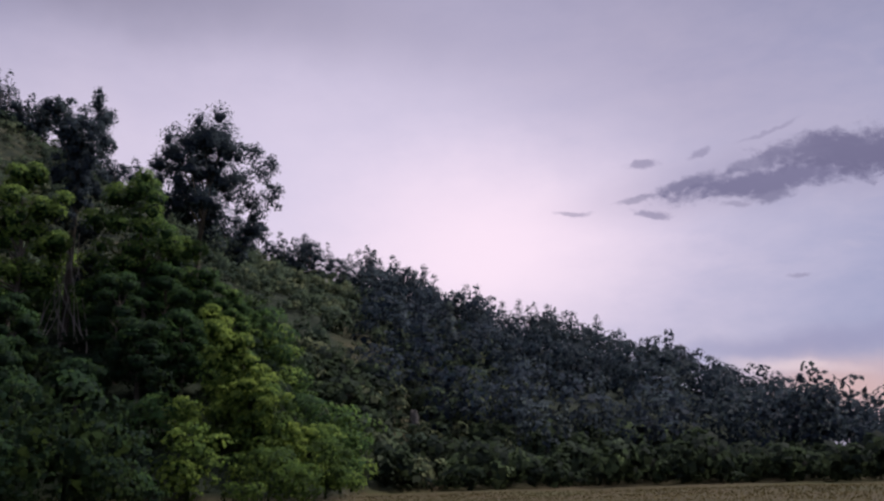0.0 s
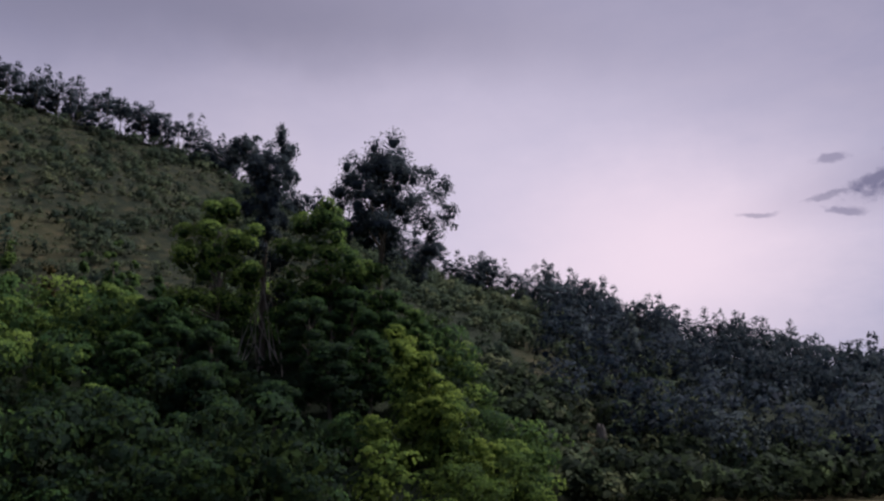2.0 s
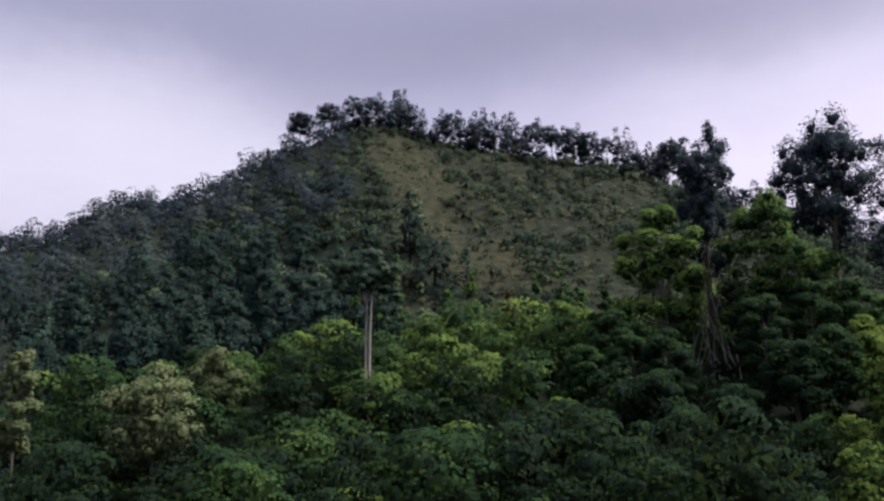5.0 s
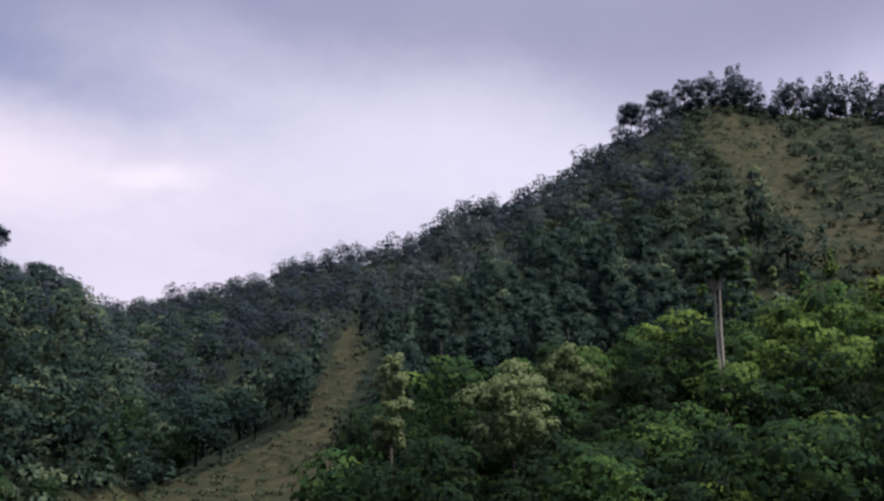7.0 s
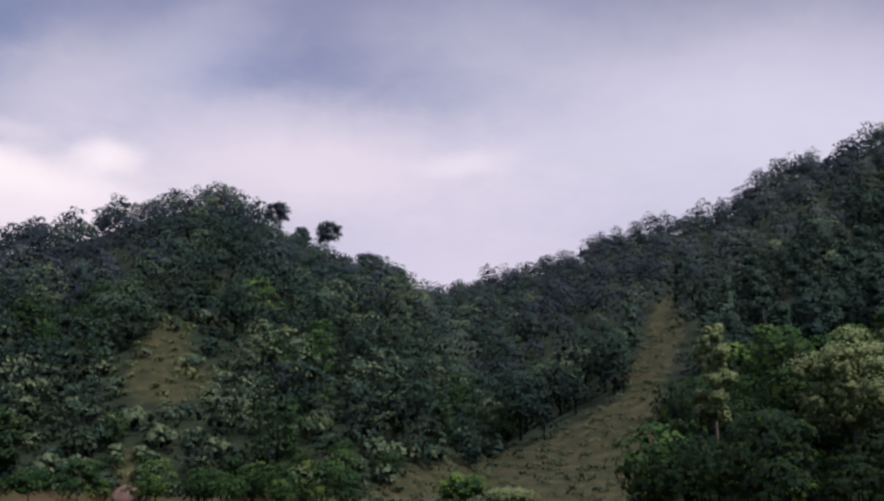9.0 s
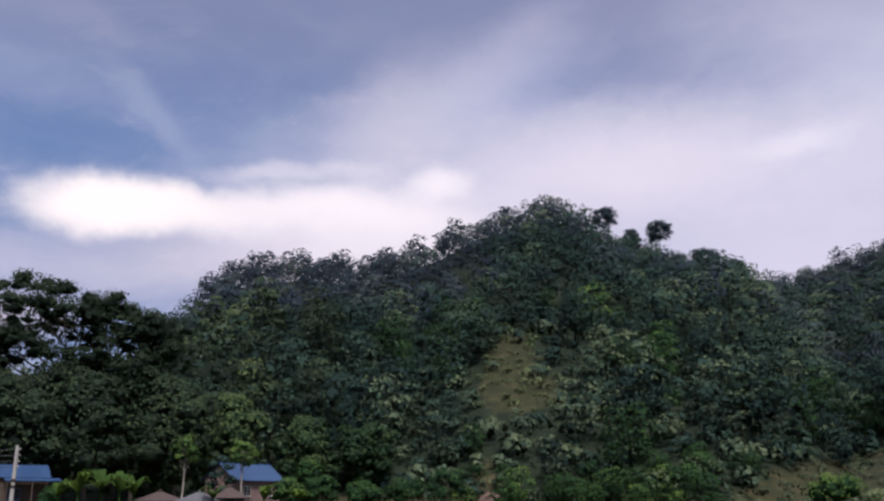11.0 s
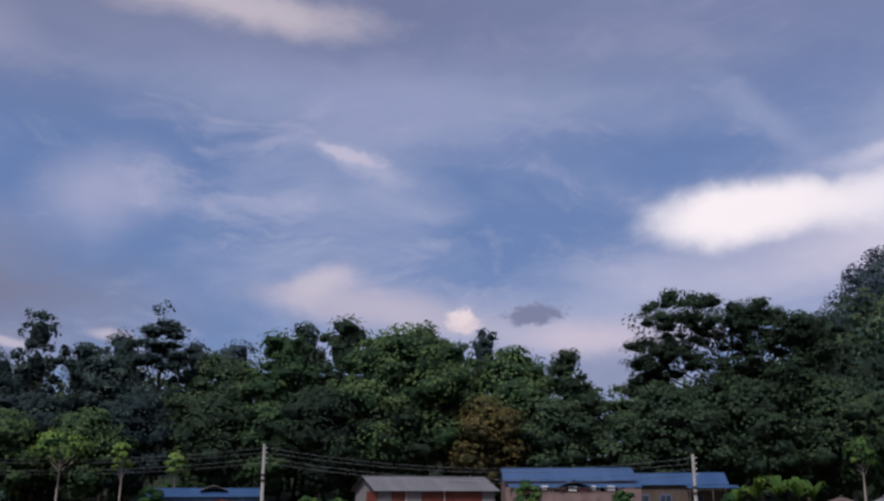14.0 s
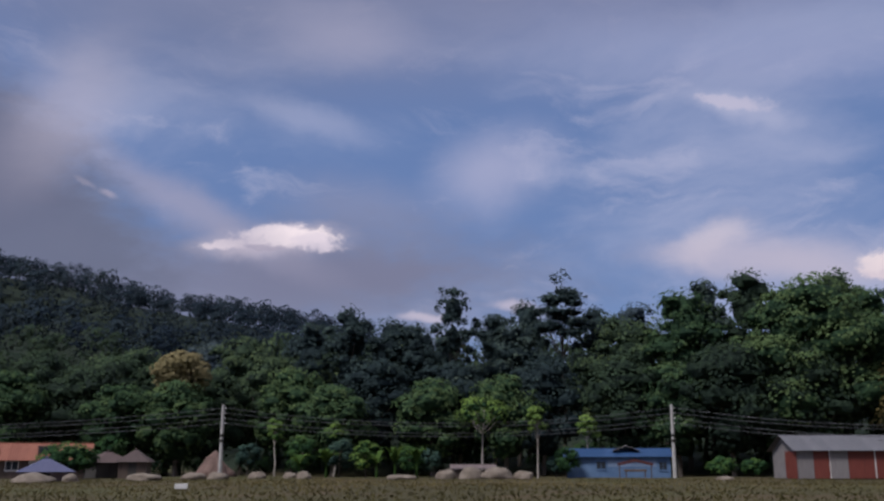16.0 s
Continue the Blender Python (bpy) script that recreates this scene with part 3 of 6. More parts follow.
def wood(name, label, spots, kinds, mat, tints, scale=(0.75, 1.25)):
    """Uncountable plants, joined: one stuff object. spots: rows of x, y, z."""
    if not len(spots):
        return
    chunks, tint = [], []
    for (x, y, z), tone_at in zip(spots, tints):
        v, inner = kinds[rng.integers(len(kinds))]
        a, s, sz = rng.uniform(0, 2 * math.pi), rng.uniform(*scale), rng.uniform(0.85, 1.2)
        c, q = math.cos(a) * s, math.sin(a) * s
        e, g = math.cos(a), math.sin(a)
        chunks.append(np.stack([v[:, 0] * c - v[:, 1] * q + x, v[:, 0] * q + v[:, 1] * c + y, v[:, 2] * s * sz + z,
                                v[:, 3] * e - v[:, 4] * g, v[:, 3] * g + v[:, 4] * e, v[:, 5]], 1))
        # inner sprays and stem tinted darker: shade inside the crown as colour
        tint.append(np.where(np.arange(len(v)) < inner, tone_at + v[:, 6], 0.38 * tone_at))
    v = np.concatenate(chunks)
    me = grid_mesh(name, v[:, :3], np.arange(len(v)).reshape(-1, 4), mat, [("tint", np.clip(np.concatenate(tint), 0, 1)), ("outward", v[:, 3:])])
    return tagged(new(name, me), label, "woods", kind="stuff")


def scatter(az0, az1, r0, r1, step, keep):
    """Jittered spots over a sector; keep(az, r, z, el, slide) gives the share to keep."""
    n_r = int((r1 - r0) / step)
    rows = []
    for q in range(n_r):
        r = r0 + (q + 0.5) * step
        k = max(1, int(radians(az1 - az0) * r / step))
        rows.append(np.stack([az0 + (np.arange(k) + rng.uniform(0, 1, k)) * (az1 - az0) / k, r + rng.uniform(-0.5, 0.5, k) * step], 1))
    s = np.concatenate(rows)
    az, r = s[:, 0], s[:, 1]
    z = ground_z(az, r)
    el = seen_el(az, r, z)
    clear = np.maximum(slide_mask(az, el, r), np.where((az > 60) & (az < 100), np.maximum.reduce([slide_mask(az, el + 1.3, r), 0.9 * slide_mask(az, el + 2.4, r), 0.9 * slide_mask(az, el + 3.4, r)]), 0))
    ok = rng.uniform(0, 1, len(az)) < keep(az, r, z, el, clear)
    az, r, z = az[ok], r[ok], z[ok]
    return np.stack([-np.sin(np.radians(az)) * r, np.cos(np.radians(az)) * r, z - 0.15], 1), az, r


def patchy(spots, mid=0.45, spread=0.5):
    x, y = spots[:, 0], spots[:, 1]
    return np.clip(mid + 0.3 * spread * ripple(x * 1.1 + 40, y * 1.1) + rng.normal(0, 0.34 * spread, len(x)), 0, 1)


def below_crest(name, az, r, past=14):
    _, far, near = hill_parts(name, az)
    return (r < far + past) & (r > near)


FAR_TREES = [template(broad_blobs(10, w_, 0.15, 10, 0.6), 190, 0.36, 10, 0, 16) for w_ in (3.6, 4.0, 4.4, 3.8)]
TREES = [template(broad_blobs(10, w_, 0.15, 13, 0.6), 400, 0.26, 10, 0.22, 60) for w_ in (3.4, 3.9, 4.3, 3.6, 4.6, 3.2)]
MID_TREES = [template(broad_blobs(10, w_, 0.12, 14, 0.55), 400, 0.235, 10, 0, 40) for w_ in (4.2, 4.8, 3.8, 5.2)]
SLIM = [template(column_blobs(11, w_, 0.2, 12), 170, 0.40, 11, 0.2, 26) for w_ in (2.0, 2.3, 2.7, 2.2)]
SHRUBS = [template(broad_blobs(2.6, w_, 0.05, 8, 0.6), 230, 0.155, 2.6, 0, 26) for w_ in (1.5, 1.9, 2.2, 1.7)]
BIG_SHRUBS = [template(broad_blobs(4.6, w_, 0.05, 12, 0.55), 480, 0.17, 4.6, 0.1) for w_ in (2.2, 2.7, 2.4)]
SCRUB = [template(broad_blobs(2.7, w_, 0.0, 6, 0.8), 54, 0.40, 2.7, 0, 10) for w_ in (1.5, 1.9, 2.3)]
TUSSOCKS = [template(broad_blobs(1.1, w_, 0.0, 4, 0.5), 26, 0.26, 1.1, 0, 0) for w_ in (0.8, 1.1, 1.4)]

spots, az, r = scatter(74, 126, 122, 416, 7.9, lambda az, r, z, el, s: below_crest("dome", az, r) * (1 - 0.9 * s) * (z > 1.0))
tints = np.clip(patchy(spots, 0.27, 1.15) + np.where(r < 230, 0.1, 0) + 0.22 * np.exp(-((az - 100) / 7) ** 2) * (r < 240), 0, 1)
tints = np.where(rng.uniform(0, 1, len(tints)) < 0.4, 0.35 * tints, tints)
lit = (r < 230) & (az < 104) & (rng.uniform(0, 1, len(az)) < 0.32)
wood("dome_light_woods", "light yellow-green trees on the lower domed hill", spots[lit], TREES, LEAF_SHRUB, np.clip(0.25 + 0.45 * tints, 0, 1)[lit], (0.55, 1.2))
# tint lowered past bearing 100, the flank's dark haze put into colour
dusky = 0.16 * np.clip((az - 100) / 5, 0, 1)
wood("dome_woods", "dense green broadleaf woods on the lower domed hill", spots[(r < 230) & ~lit], MID_TREES + TREES[:2], LEAF_WOODS, np.clip(tints - dusky, 0, 1)[(r < 230) & ~lit], (0.65, 1.55))
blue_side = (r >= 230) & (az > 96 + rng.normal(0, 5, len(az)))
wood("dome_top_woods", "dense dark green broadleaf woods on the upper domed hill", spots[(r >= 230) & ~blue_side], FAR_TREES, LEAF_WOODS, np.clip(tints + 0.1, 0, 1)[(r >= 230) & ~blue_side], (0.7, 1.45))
wood("dome_side_woods", "dense green woods on the flank of the domed hill, tinted haze blue", spots[blue_side], FAR_TREES, LEAF_RIDGE_HAZE, np.clip(tints - 0.06, 0, 1)[blue_side], (0.7, 1.45))
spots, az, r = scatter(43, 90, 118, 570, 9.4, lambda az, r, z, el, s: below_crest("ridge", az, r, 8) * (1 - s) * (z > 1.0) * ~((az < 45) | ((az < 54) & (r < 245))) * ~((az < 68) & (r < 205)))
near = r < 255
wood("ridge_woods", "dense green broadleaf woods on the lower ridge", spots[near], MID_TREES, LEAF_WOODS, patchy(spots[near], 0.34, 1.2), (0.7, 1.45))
wood("ridge_top_woods", "dense green woods along the long ridge, tinted haze blue", spots[~near], FAR_TREES + MID_TREES[:1], LEAF_RIDGE_HAZE, patchy(spots[~near], 0.42, 0.9), (0.65, 1.4))
spots, az, r = scatter(-5, 56, 120, 395, 3.75, lambda az, r, z, el, s: below_crest("ridge", az, r, 4) * np.where((az < 45) | ((r > 225) & (r < 335)), 1.0, 0.0) * np.where((r > 180) | (az < 14), 1, 0.5) * np.where((az > 26) & (az < 43) & (r > 180), 0.6, 1.0) * (1.0 - 0.95 * s) * np.clip(0.95 + 0.8 * ripple(az * r * 0.05, r * 0.8), 0.5, 1))
wood("slope_scrub", "low green scrub over the grassy landslip slope", spots, SCRUB, LEAF_SCRUB, np.clip(patchy(spots, 0.42, 0.9) - 0.2 * ((az > 14) & (az < 33)) + 0.22 * (az < 12), 0, 1), (0.7, 1.7))
spots, az, r = scatter(-5, 50, 116, 395, 4.2, lambda az, r, z, el, s: below_crest("ridge", az, r, 0) * (s > 0.15))
wood("slope_tussocks", "olive tussocks of grass on the landslip", spots, TUSSOCKS, LEAF_SCRUB, patchy(spots, 0.75, 0.4), (0.6, 1.5))
spots, az, r = scatter(44, 86, 300, 575, 4.6, lambda az, r, z, el, s: abs(r - hill_parts("ridge", az)[1]) < 9)
wood("crest_scrub", "green bushes along the crest of the ridge, tinted haze blue", spots, SCRUB, LEAF_RIDGE_HAZE, patchy(spots, 0.35, 0.7), (1.0, 2.2))
spots, az, r = scatter(-36, 5, 130, 328, 8.0, lambda az, r, z, el, s: below_crest("shoulder", az, r, -16) * (1 - 0.8 * s) * (z > 0.1))
shady = rng.uniform(0, 1, len(az)) < 0.6
wood("shoulder_woods", "dark conifers and broadleaf trees on the lower shoulder, tinted haze blue", spots[~shady], FAR_TREES + SLIM[:1], LEAF_RIDGE_HAZE, patchy(spots[~shady], 0.2, 0.8), (0.8, 1.5))
wood("shoulder_dark_woods", "very dark trees on the lower shoulder, tinted haze blue", spots[shady], FAR_TREES, LEAF_FAR_HAZE, patchy(spots[shady], 0.4, 0.8), (0.8, 1.5))
spots, az, r = scatter(37, 76, 116, 222, 8.6, lambda az, r, z, el, s: below_crest("knoll", az, r, 6) * (1 - s) * (z > 1.5))
wood("knoll_woods", "tall dark green trees crowded on the knoll", spots, TREES + SLIM, LEAF_WOODS, patchy(spots, 0.2, 1.1), (0.75, 1.5))
spots, az, r = scatter(156, 198, 250, 500, 10.6, lambda az, r, z, el, s: below_crest("far_hill", az, r) * (z > 1))
wood("far_hill_woods", "dark green woods on the far hill, tinted haze blue", spots, FAR_TREES, LEAF_FAR_HAZE, patchy(spots, 0.4, 0.8), (0.95, 1.4))
spots, az, r = scatter(108, 200, 132, 215, 10.5, lambda az, r, z, el, s: ((z > 0.2) | (az > 172)) * np.where(abs(az - 129.5) < 2.2, 0.3, 0.9))
wood("village_woods", "dark green woods behind the village", spots, TREES, LEAF_VILLAGE, patchy(spots, 0.34, 0.7), (1.25, 1.85))
spots, az, r = scatter(60, 100, 92, 275, 3.2, lambda az, r, z, el, s: slide_mask(az, el, r) > 0.15)
wood("strip_tussocks", "olive tussocks of grass on the bare strip", spots[az < 90], TUSSOCKS, LEAF_SCRUB, patchy(spots[az < 90], 0.8, 0.4), (0.5, 1.2))
wood("dome_tussocks", "yellow-green tussocks of grass on the domed hill", spots[az >= 90], TUSSOCKS, LEAF_PALE, patchy(spots[az >= 90], 0.4, 0.4), (0.7, 1.5))
spots, az, r = scatter(76, 114, 112, 228, 4.1, lambda az, r, z, el, s: (1 - slide_mask(az, el + 0.5, r)) * (z > 0.3))
wood("dome_undergrowth", "green bushes between the trees at the foot of the domed hill", spots, SCRUB, LEAF_WOODS, patchy(spots, 0.42, 0.9), (0.7, 1.5))
spots, az, r = scatter(-36, 9, 122, 165, 3.6, lambda az, r, z, el, s: (1 - 0.4 * s) * np.where(az > 4, r > 135, True))
wood("foot_bushes", "dark green bushes along the foot of the shoulder", spots, SCRUB, LEAF_VILLAGE, patchy(spots, 0.12, 0.7), (0.6, 2.1))
spots, az, r = scatter(3, 70, 60, 124, 3.1, lambda az, r, z, el, s: ((hill_parts("spur", wrapped(az))[0] > 0.5) | (r > 100)) * np.clip(1 - 2.0 * s, 0, 1) * ((z > 0.15) | ((az > 8) & (az < 63) & (r > 63))) * np.clip(0.9 + 0.7 * ripple(az * r * 0.11, r * 6.0), 0.6, 1))
# tint shifted by bearing: light and shade on the slope put into leaf colour
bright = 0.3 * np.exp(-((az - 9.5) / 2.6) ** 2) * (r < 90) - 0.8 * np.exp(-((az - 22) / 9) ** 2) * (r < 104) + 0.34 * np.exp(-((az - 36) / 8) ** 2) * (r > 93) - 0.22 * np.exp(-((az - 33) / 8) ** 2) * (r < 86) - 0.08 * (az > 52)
at_mound = (az < 16) & (r < 88)
wood("mound_undergrowth", "bright green creepers round the end of the spur", spots[at_mound], SHRUBS + BIG_SHRUBS, LEAF_BRIGHT, patchy(spots[at_mound], 0.36, 0.8), (0.65, 1.5))
spots, bright = spots[~at_mound], bright[~at_mound]
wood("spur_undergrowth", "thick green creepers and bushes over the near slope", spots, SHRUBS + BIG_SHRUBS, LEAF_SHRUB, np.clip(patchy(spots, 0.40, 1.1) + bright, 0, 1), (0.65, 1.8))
spots, az, r = scatter(72, 200, 108, 140, 5.2, lambda az, r, z, el, s: np.clip(1 - 2.2 * s, 0, 1) * np.where(az < 112, 1.0, 0.7) * (r > np.where(az < 100, 108, np.where(az < 150, 126, np.where(az < 176, 122, 118)))))
wood("valley_undergrowth", "green bushes along the foot of the woods", spots, SHRUBS + BIG_SHRUBS, LEAF_SHRUB, patchy(spots, 0.28, 0.5), (0.7, 1.3))


# ---- single trees: an Empty at the foot, a trunk with limbs, and a crown ----
def part(name, verts, quads, mat, parent, label="", attributes=(), smooth=False):
    me = grid_mesh(name, verts, quads, mat, attributes)
    if smooth:
        me.polygons.foreach_set("use_smooth", np.ones(len(me.polygons), bool))
    ob = new(name, me)
    ob.parent = parent
    if label:
        ob["label"] = label
    return ob


def tree(name, label, foot, blobs, leaves, size, mat, trunk, tint, bark=BARK, top=0.8, fork=0.35, lean=(0.0, 0.0), group="", core=0.62, lumps=60, level=0.15, inside=0.8, sway=0.012):
    """A tree at foot. blobs: clumps relative to it (x, y, z, half width, half height); trunk: its radius."""
    blobs = [tuple(b) for b in blobs]
    h = max(b[2] + b[4] for b in blobs)
    base = tagged(new(name), label, "tree", group)
    base.matrix_world = Matrix.Translation(foot)
    cx = sum(b[0] for b in blobs) / len(blobs)
    cy = sum(b[1] for b in blobs) / len(blobs)
    path = [np.array((0, 0, -0.8)), np.array((0.05, 0, 0.3))]
    for f in (0.3, 0.6, 1.0):
        path.append(np.array((cx * f * f + lean[0] * f * (1 - f) + rng.normal(0, sway * h), cy * f * f + lean[1] * f + rng.normal(0, sway * h), h * top * f)))
    pieces = [tube(path, (trunk * 1.35, trunk * 1.1, trunk * 0.85, trunk * 0.6, trunk * 0.2), 7)]
    for b in sorted(blobs, key=lambda q: -q[3])[:12]:
        end = np.array(b[:3])
        z0 = min(end[2] - 0.25 * abs(end[2]), h * top * 0.9)
        f = max(fork, min(0.95, z0 / (h * top)))
        q = f * (len(path) - 2)
        start = np.array((cx * f * f, cy * f * f, h * top * f)) if len(path) < 3 else np.array([np.interp(f * h * top, [p[2] for p in path], [p[a] for p in path]) for a in range(3)])
        mid = (start + end) / 2 + np.array((0, 0, -0.06 * np.linalg.norm(end - start)))
        pieces.append(tube([start, mid, end], (trunk * 0.4, trunk * 0.26, trunk * 0.08), 5))
    v, f = joined(pieces)
    part("trunk", v, f, bark, base, smooth=True)
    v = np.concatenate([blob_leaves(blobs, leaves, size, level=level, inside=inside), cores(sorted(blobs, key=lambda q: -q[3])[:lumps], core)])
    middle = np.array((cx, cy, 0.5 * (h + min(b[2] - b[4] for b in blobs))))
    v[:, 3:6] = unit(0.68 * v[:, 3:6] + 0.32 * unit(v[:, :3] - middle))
    # core faces get 0.38 of the tint, a painted shade between the leaves
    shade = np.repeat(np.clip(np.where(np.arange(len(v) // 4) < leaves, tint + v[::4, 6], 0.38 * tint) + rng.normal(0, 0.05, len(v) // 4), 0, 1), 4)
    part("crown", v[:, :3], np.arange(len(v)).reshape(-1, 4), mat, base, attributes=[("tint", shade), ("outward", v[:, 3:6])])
    return base


def foot_at(az, r):
    return at(az, r, float(ground_z(az, r)) - 0.1)


def clumped(blobs, k=6):
    """Each clump broken into smaller ones."""
    out = []
    for x, y, z, a_, c_ in blobs:
        for _ in range(k):
            d = rng.normal(0, 1, 3)
            d *= rng.uniform(0.4, 0.95) / np.linalg.norm(d)
            f = rng.uniform(0.28, 0.58)
            out.append((x + d[0] * a_, y + d[1] * a_, z + d[2] * c_, a_ * f, c_ * f * 1.15))
    return out


def seen_blobs(foot, r, clumps, flat=0.75, deep=1.0, grow=1.0, pieces=8):
    """Clumps named by bearing, height and half width in degrees, set about r metres away."""
    out = []
    for a, e, half in clumps:
        d = r + rng.normal(0, 1) * deep
        p = at(a, d, EYE + d * math.tan(radians(e))) - foot
        rad = d * math.tan(radians(half)) * grow
        out.append((p.x, p.y, p.z, rad, rad * flat))
    return [(x, y, z, a_ * 0.52, c_ * 0.52) for x, y, z, a_, c_ in out] + clumped(out, pieces)


SPUR = "trees on the near spur"
foot = foot_at(15.4, 106)
tree("tall_tree", "tall dark broadleaf tree with an airy crown above the spur", foot, seen_blobs(foot, 106, (
    (15.0, 20.5, 1.8), (16.5, 19.1, 1.8), (14.9, 19.0, 1.7), (13.4, 19.5, 1.3), (12.2, 19.7, 1.0), (11.1, 18.3, 1.0), (10.8, 17.0, 0.9), (12.2, 16.5, 1.2),
    (13.7, 17.4, 1.3), (16.3, 17.2, 1.4), (14.9, 16.1, 1.3), (17.0, 16.2, 1.0), (11.9, 14.9, 1.2), (12.9, 13.6, 0.9), (14.1, 14.7, 1.0), (15.3, 18.0, 1.9), (16.3, 20.1, 1.3), (14.1, 20.2, 1.2), (15.6, 16.6, 1.6), (12.6, 18.0, 1.1), (17.2, 18.2, 1.1)), 0.9, 1.6, 1.1, 9),
    18000, 0.17, LEAF_RIDGE_HAZE, 0.42, 0.34, group=SPUR, core=0.34, inside=0.38, lumps=80)
foot = foot_at(22.5, 104)
tree("vine_tree", "tall twin-headed tree with bare trunk and hanging vines", foot, seen_blobs(foot, 104, (
    (23.8, 21.4, 0.9), (24.2, 20.4, 1.0), (23.1, 20.6, 0.9), (21.4, 21.6, 1.0), (21.1, 20.5, 0.9), (21.8, 19.9, 1.0), (20.8, 19.3, 0.7), (22.8, 19.2, 1.1),
    (21.7, 18.1, 0.9), (23.2, 17.6, 1.0), (22.1, 16.4, 0.9), (21.4, 14.2, 0.9), (23.3, 13.6, 0.9), (21.2, 12.2, 1.1), (22.8, 15.2, 0.8), (22.4, 20.3, 0.9), (22.4, 17.3, 1.1), (21.2, 17.0, 0.8), (22.0, 18.8, 1.1)), 0.95, 1.2, 1.1, 9), 14000, 0.17, LEAF_RIDGE_HAZE, 0.42, 0.34, group=SPUR, core=0.34, inside=0.38, lumps=80)
foot = foot_at(25.1, 101)
tree("creeper_tree", "dense creeper-clad tree standing on the spur", foot, seen_blobs(foot, 101, (
    (25.0, 17.3, 1.4), (26.1, 16.1, 1.5), (24.3, 15.7, 1.6), (26.8, 14.4, 1.5), (25.0, 14.0, 1.7), (23.6, 13.6, 1.4), (26.1, 12.1, 1.7), (24.2, 11.6, 1.6)), 0.7, 0.8),
    7500, 0.18, LEAF_SHRUB, 0.35, 0.88, group=SPUR, core=0.5)
foot = foot_at(18.3, 100)
tree("creeper_tree", "dark leafy tree below the tall tree", foot, seen_blobs(foot, 100, (
    (19.6, 16.3, 1.4), (18.1, 17.0, 1.4), (20.3, 15.0, 1.5), (18.6, 14.9, 1.6), (17.2, 14.1, 1.7), (19.7, 12.8, 1.7), (18.0, 12.1, 1.7), (15.8, 13.4, 1.6),
    (16.6, 11.3, 1.5), (20.8, 11.5, 1.4)), 0.7, 1.0), 8500, 0.18, LEAF_SHRUB, 0.35, 0.66, group=SPUR, core=0.5)
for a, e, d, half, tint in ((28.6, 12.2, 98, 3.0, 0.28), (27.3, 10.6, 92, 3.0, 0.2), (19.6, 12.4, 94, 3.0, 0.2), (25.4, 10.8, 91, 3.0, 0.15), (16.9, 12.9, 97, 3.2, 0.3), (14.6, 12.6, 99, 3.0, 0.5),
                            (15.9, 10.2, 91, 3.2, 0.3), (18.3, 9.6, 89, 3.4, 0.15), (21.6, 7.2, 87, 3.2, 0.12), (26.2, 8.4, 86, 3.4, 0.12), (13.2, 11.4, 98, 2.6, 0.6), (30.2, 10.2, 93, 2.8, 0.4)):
    foot = foot_at(a, d)
    h = EYE + d * math.tan(radians(e)) - foot.z
    heap_ = broad_blobs(h, half, 0.05, 16, 0.6)
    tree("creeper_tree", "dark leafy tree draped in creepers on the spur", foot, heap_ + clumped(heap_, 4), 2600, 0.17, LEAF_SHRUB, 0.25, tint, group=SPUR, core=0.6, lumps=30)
foot = foot_at(12.6, 81)
mound = []
for q in range(80):
    e = 10.4 * (1 - ((q * 0.618) % 1) ** 0.6)
    edge_ = np.interp(e, (0, 4, 10.4), (6.7, 9.1, 12.6))
    mound.append((float(edge_) + 0.5 + (4.6 + 0.45 * (10.4 - e)) * rng.uniform(0, 1) ** 1.2 * (0.22 + 0.78 * (10.4 - e) / 10.4), e - 0.5, rng.uniform(0.5, 1.0)))
tree("bright_bush", "bright green creeper mound on the end of the spur", foot, seen_blobs(foot, 81, mound, 0.65, 1.6, 1.4, 4), 16000, 0.155, LEAF_BRIGHT, 0.2, 0.8, group=SPUR, core=0.6, lumps=90)
for a, e, d, half, tint, mat in ((31.2, 15.6, 118, 2.4, 0.5, LEAF_SHRUB), (30.2, 14.6, 120, 2.0, 0.5, LEAF_SHRUB), (37.1, 15.4, 118, 2.2, 0.55, LEAF_SHRUB), (40.2, 14.6, 120, 1.8, 0.55, LEAF_PALE),
                                 (38.6, 14.2, 117, 1.6, 0.5, LEAF_SHRUB), (34.8, 14.0, 119, 1.8, 0.4, LEAF_RUST), (33.0, 15.2, 121, 2.0, 0.45, LEAF_SHRUB), (28.8, 13.5, 110, 2.0, 0.3, LEAF_SHRUB),
                                 (44.8, 16.5, 126, 2.6, 0.45, LEAF_SHRUB),
                                 (41.8, 16.6, 128, 2.6, 0.5, LEAF_SHRUB), (42.9, 15.2, 122, 2.2, 0.5, LEAF_SHRUB)):
    foot = foot_at(a, d)
    h = EYE + d * math.tan(radians(e)) - foot.z
    tree("slope_tree", "green leafy tree rising from the bushes on the slope", foot, clumped(column_blobs(h, half, 0.15, 10), 4), 2500, 0.19, mat, 0.22, min(0.8, tint + 0.12), group=SPUR, core=0.5)
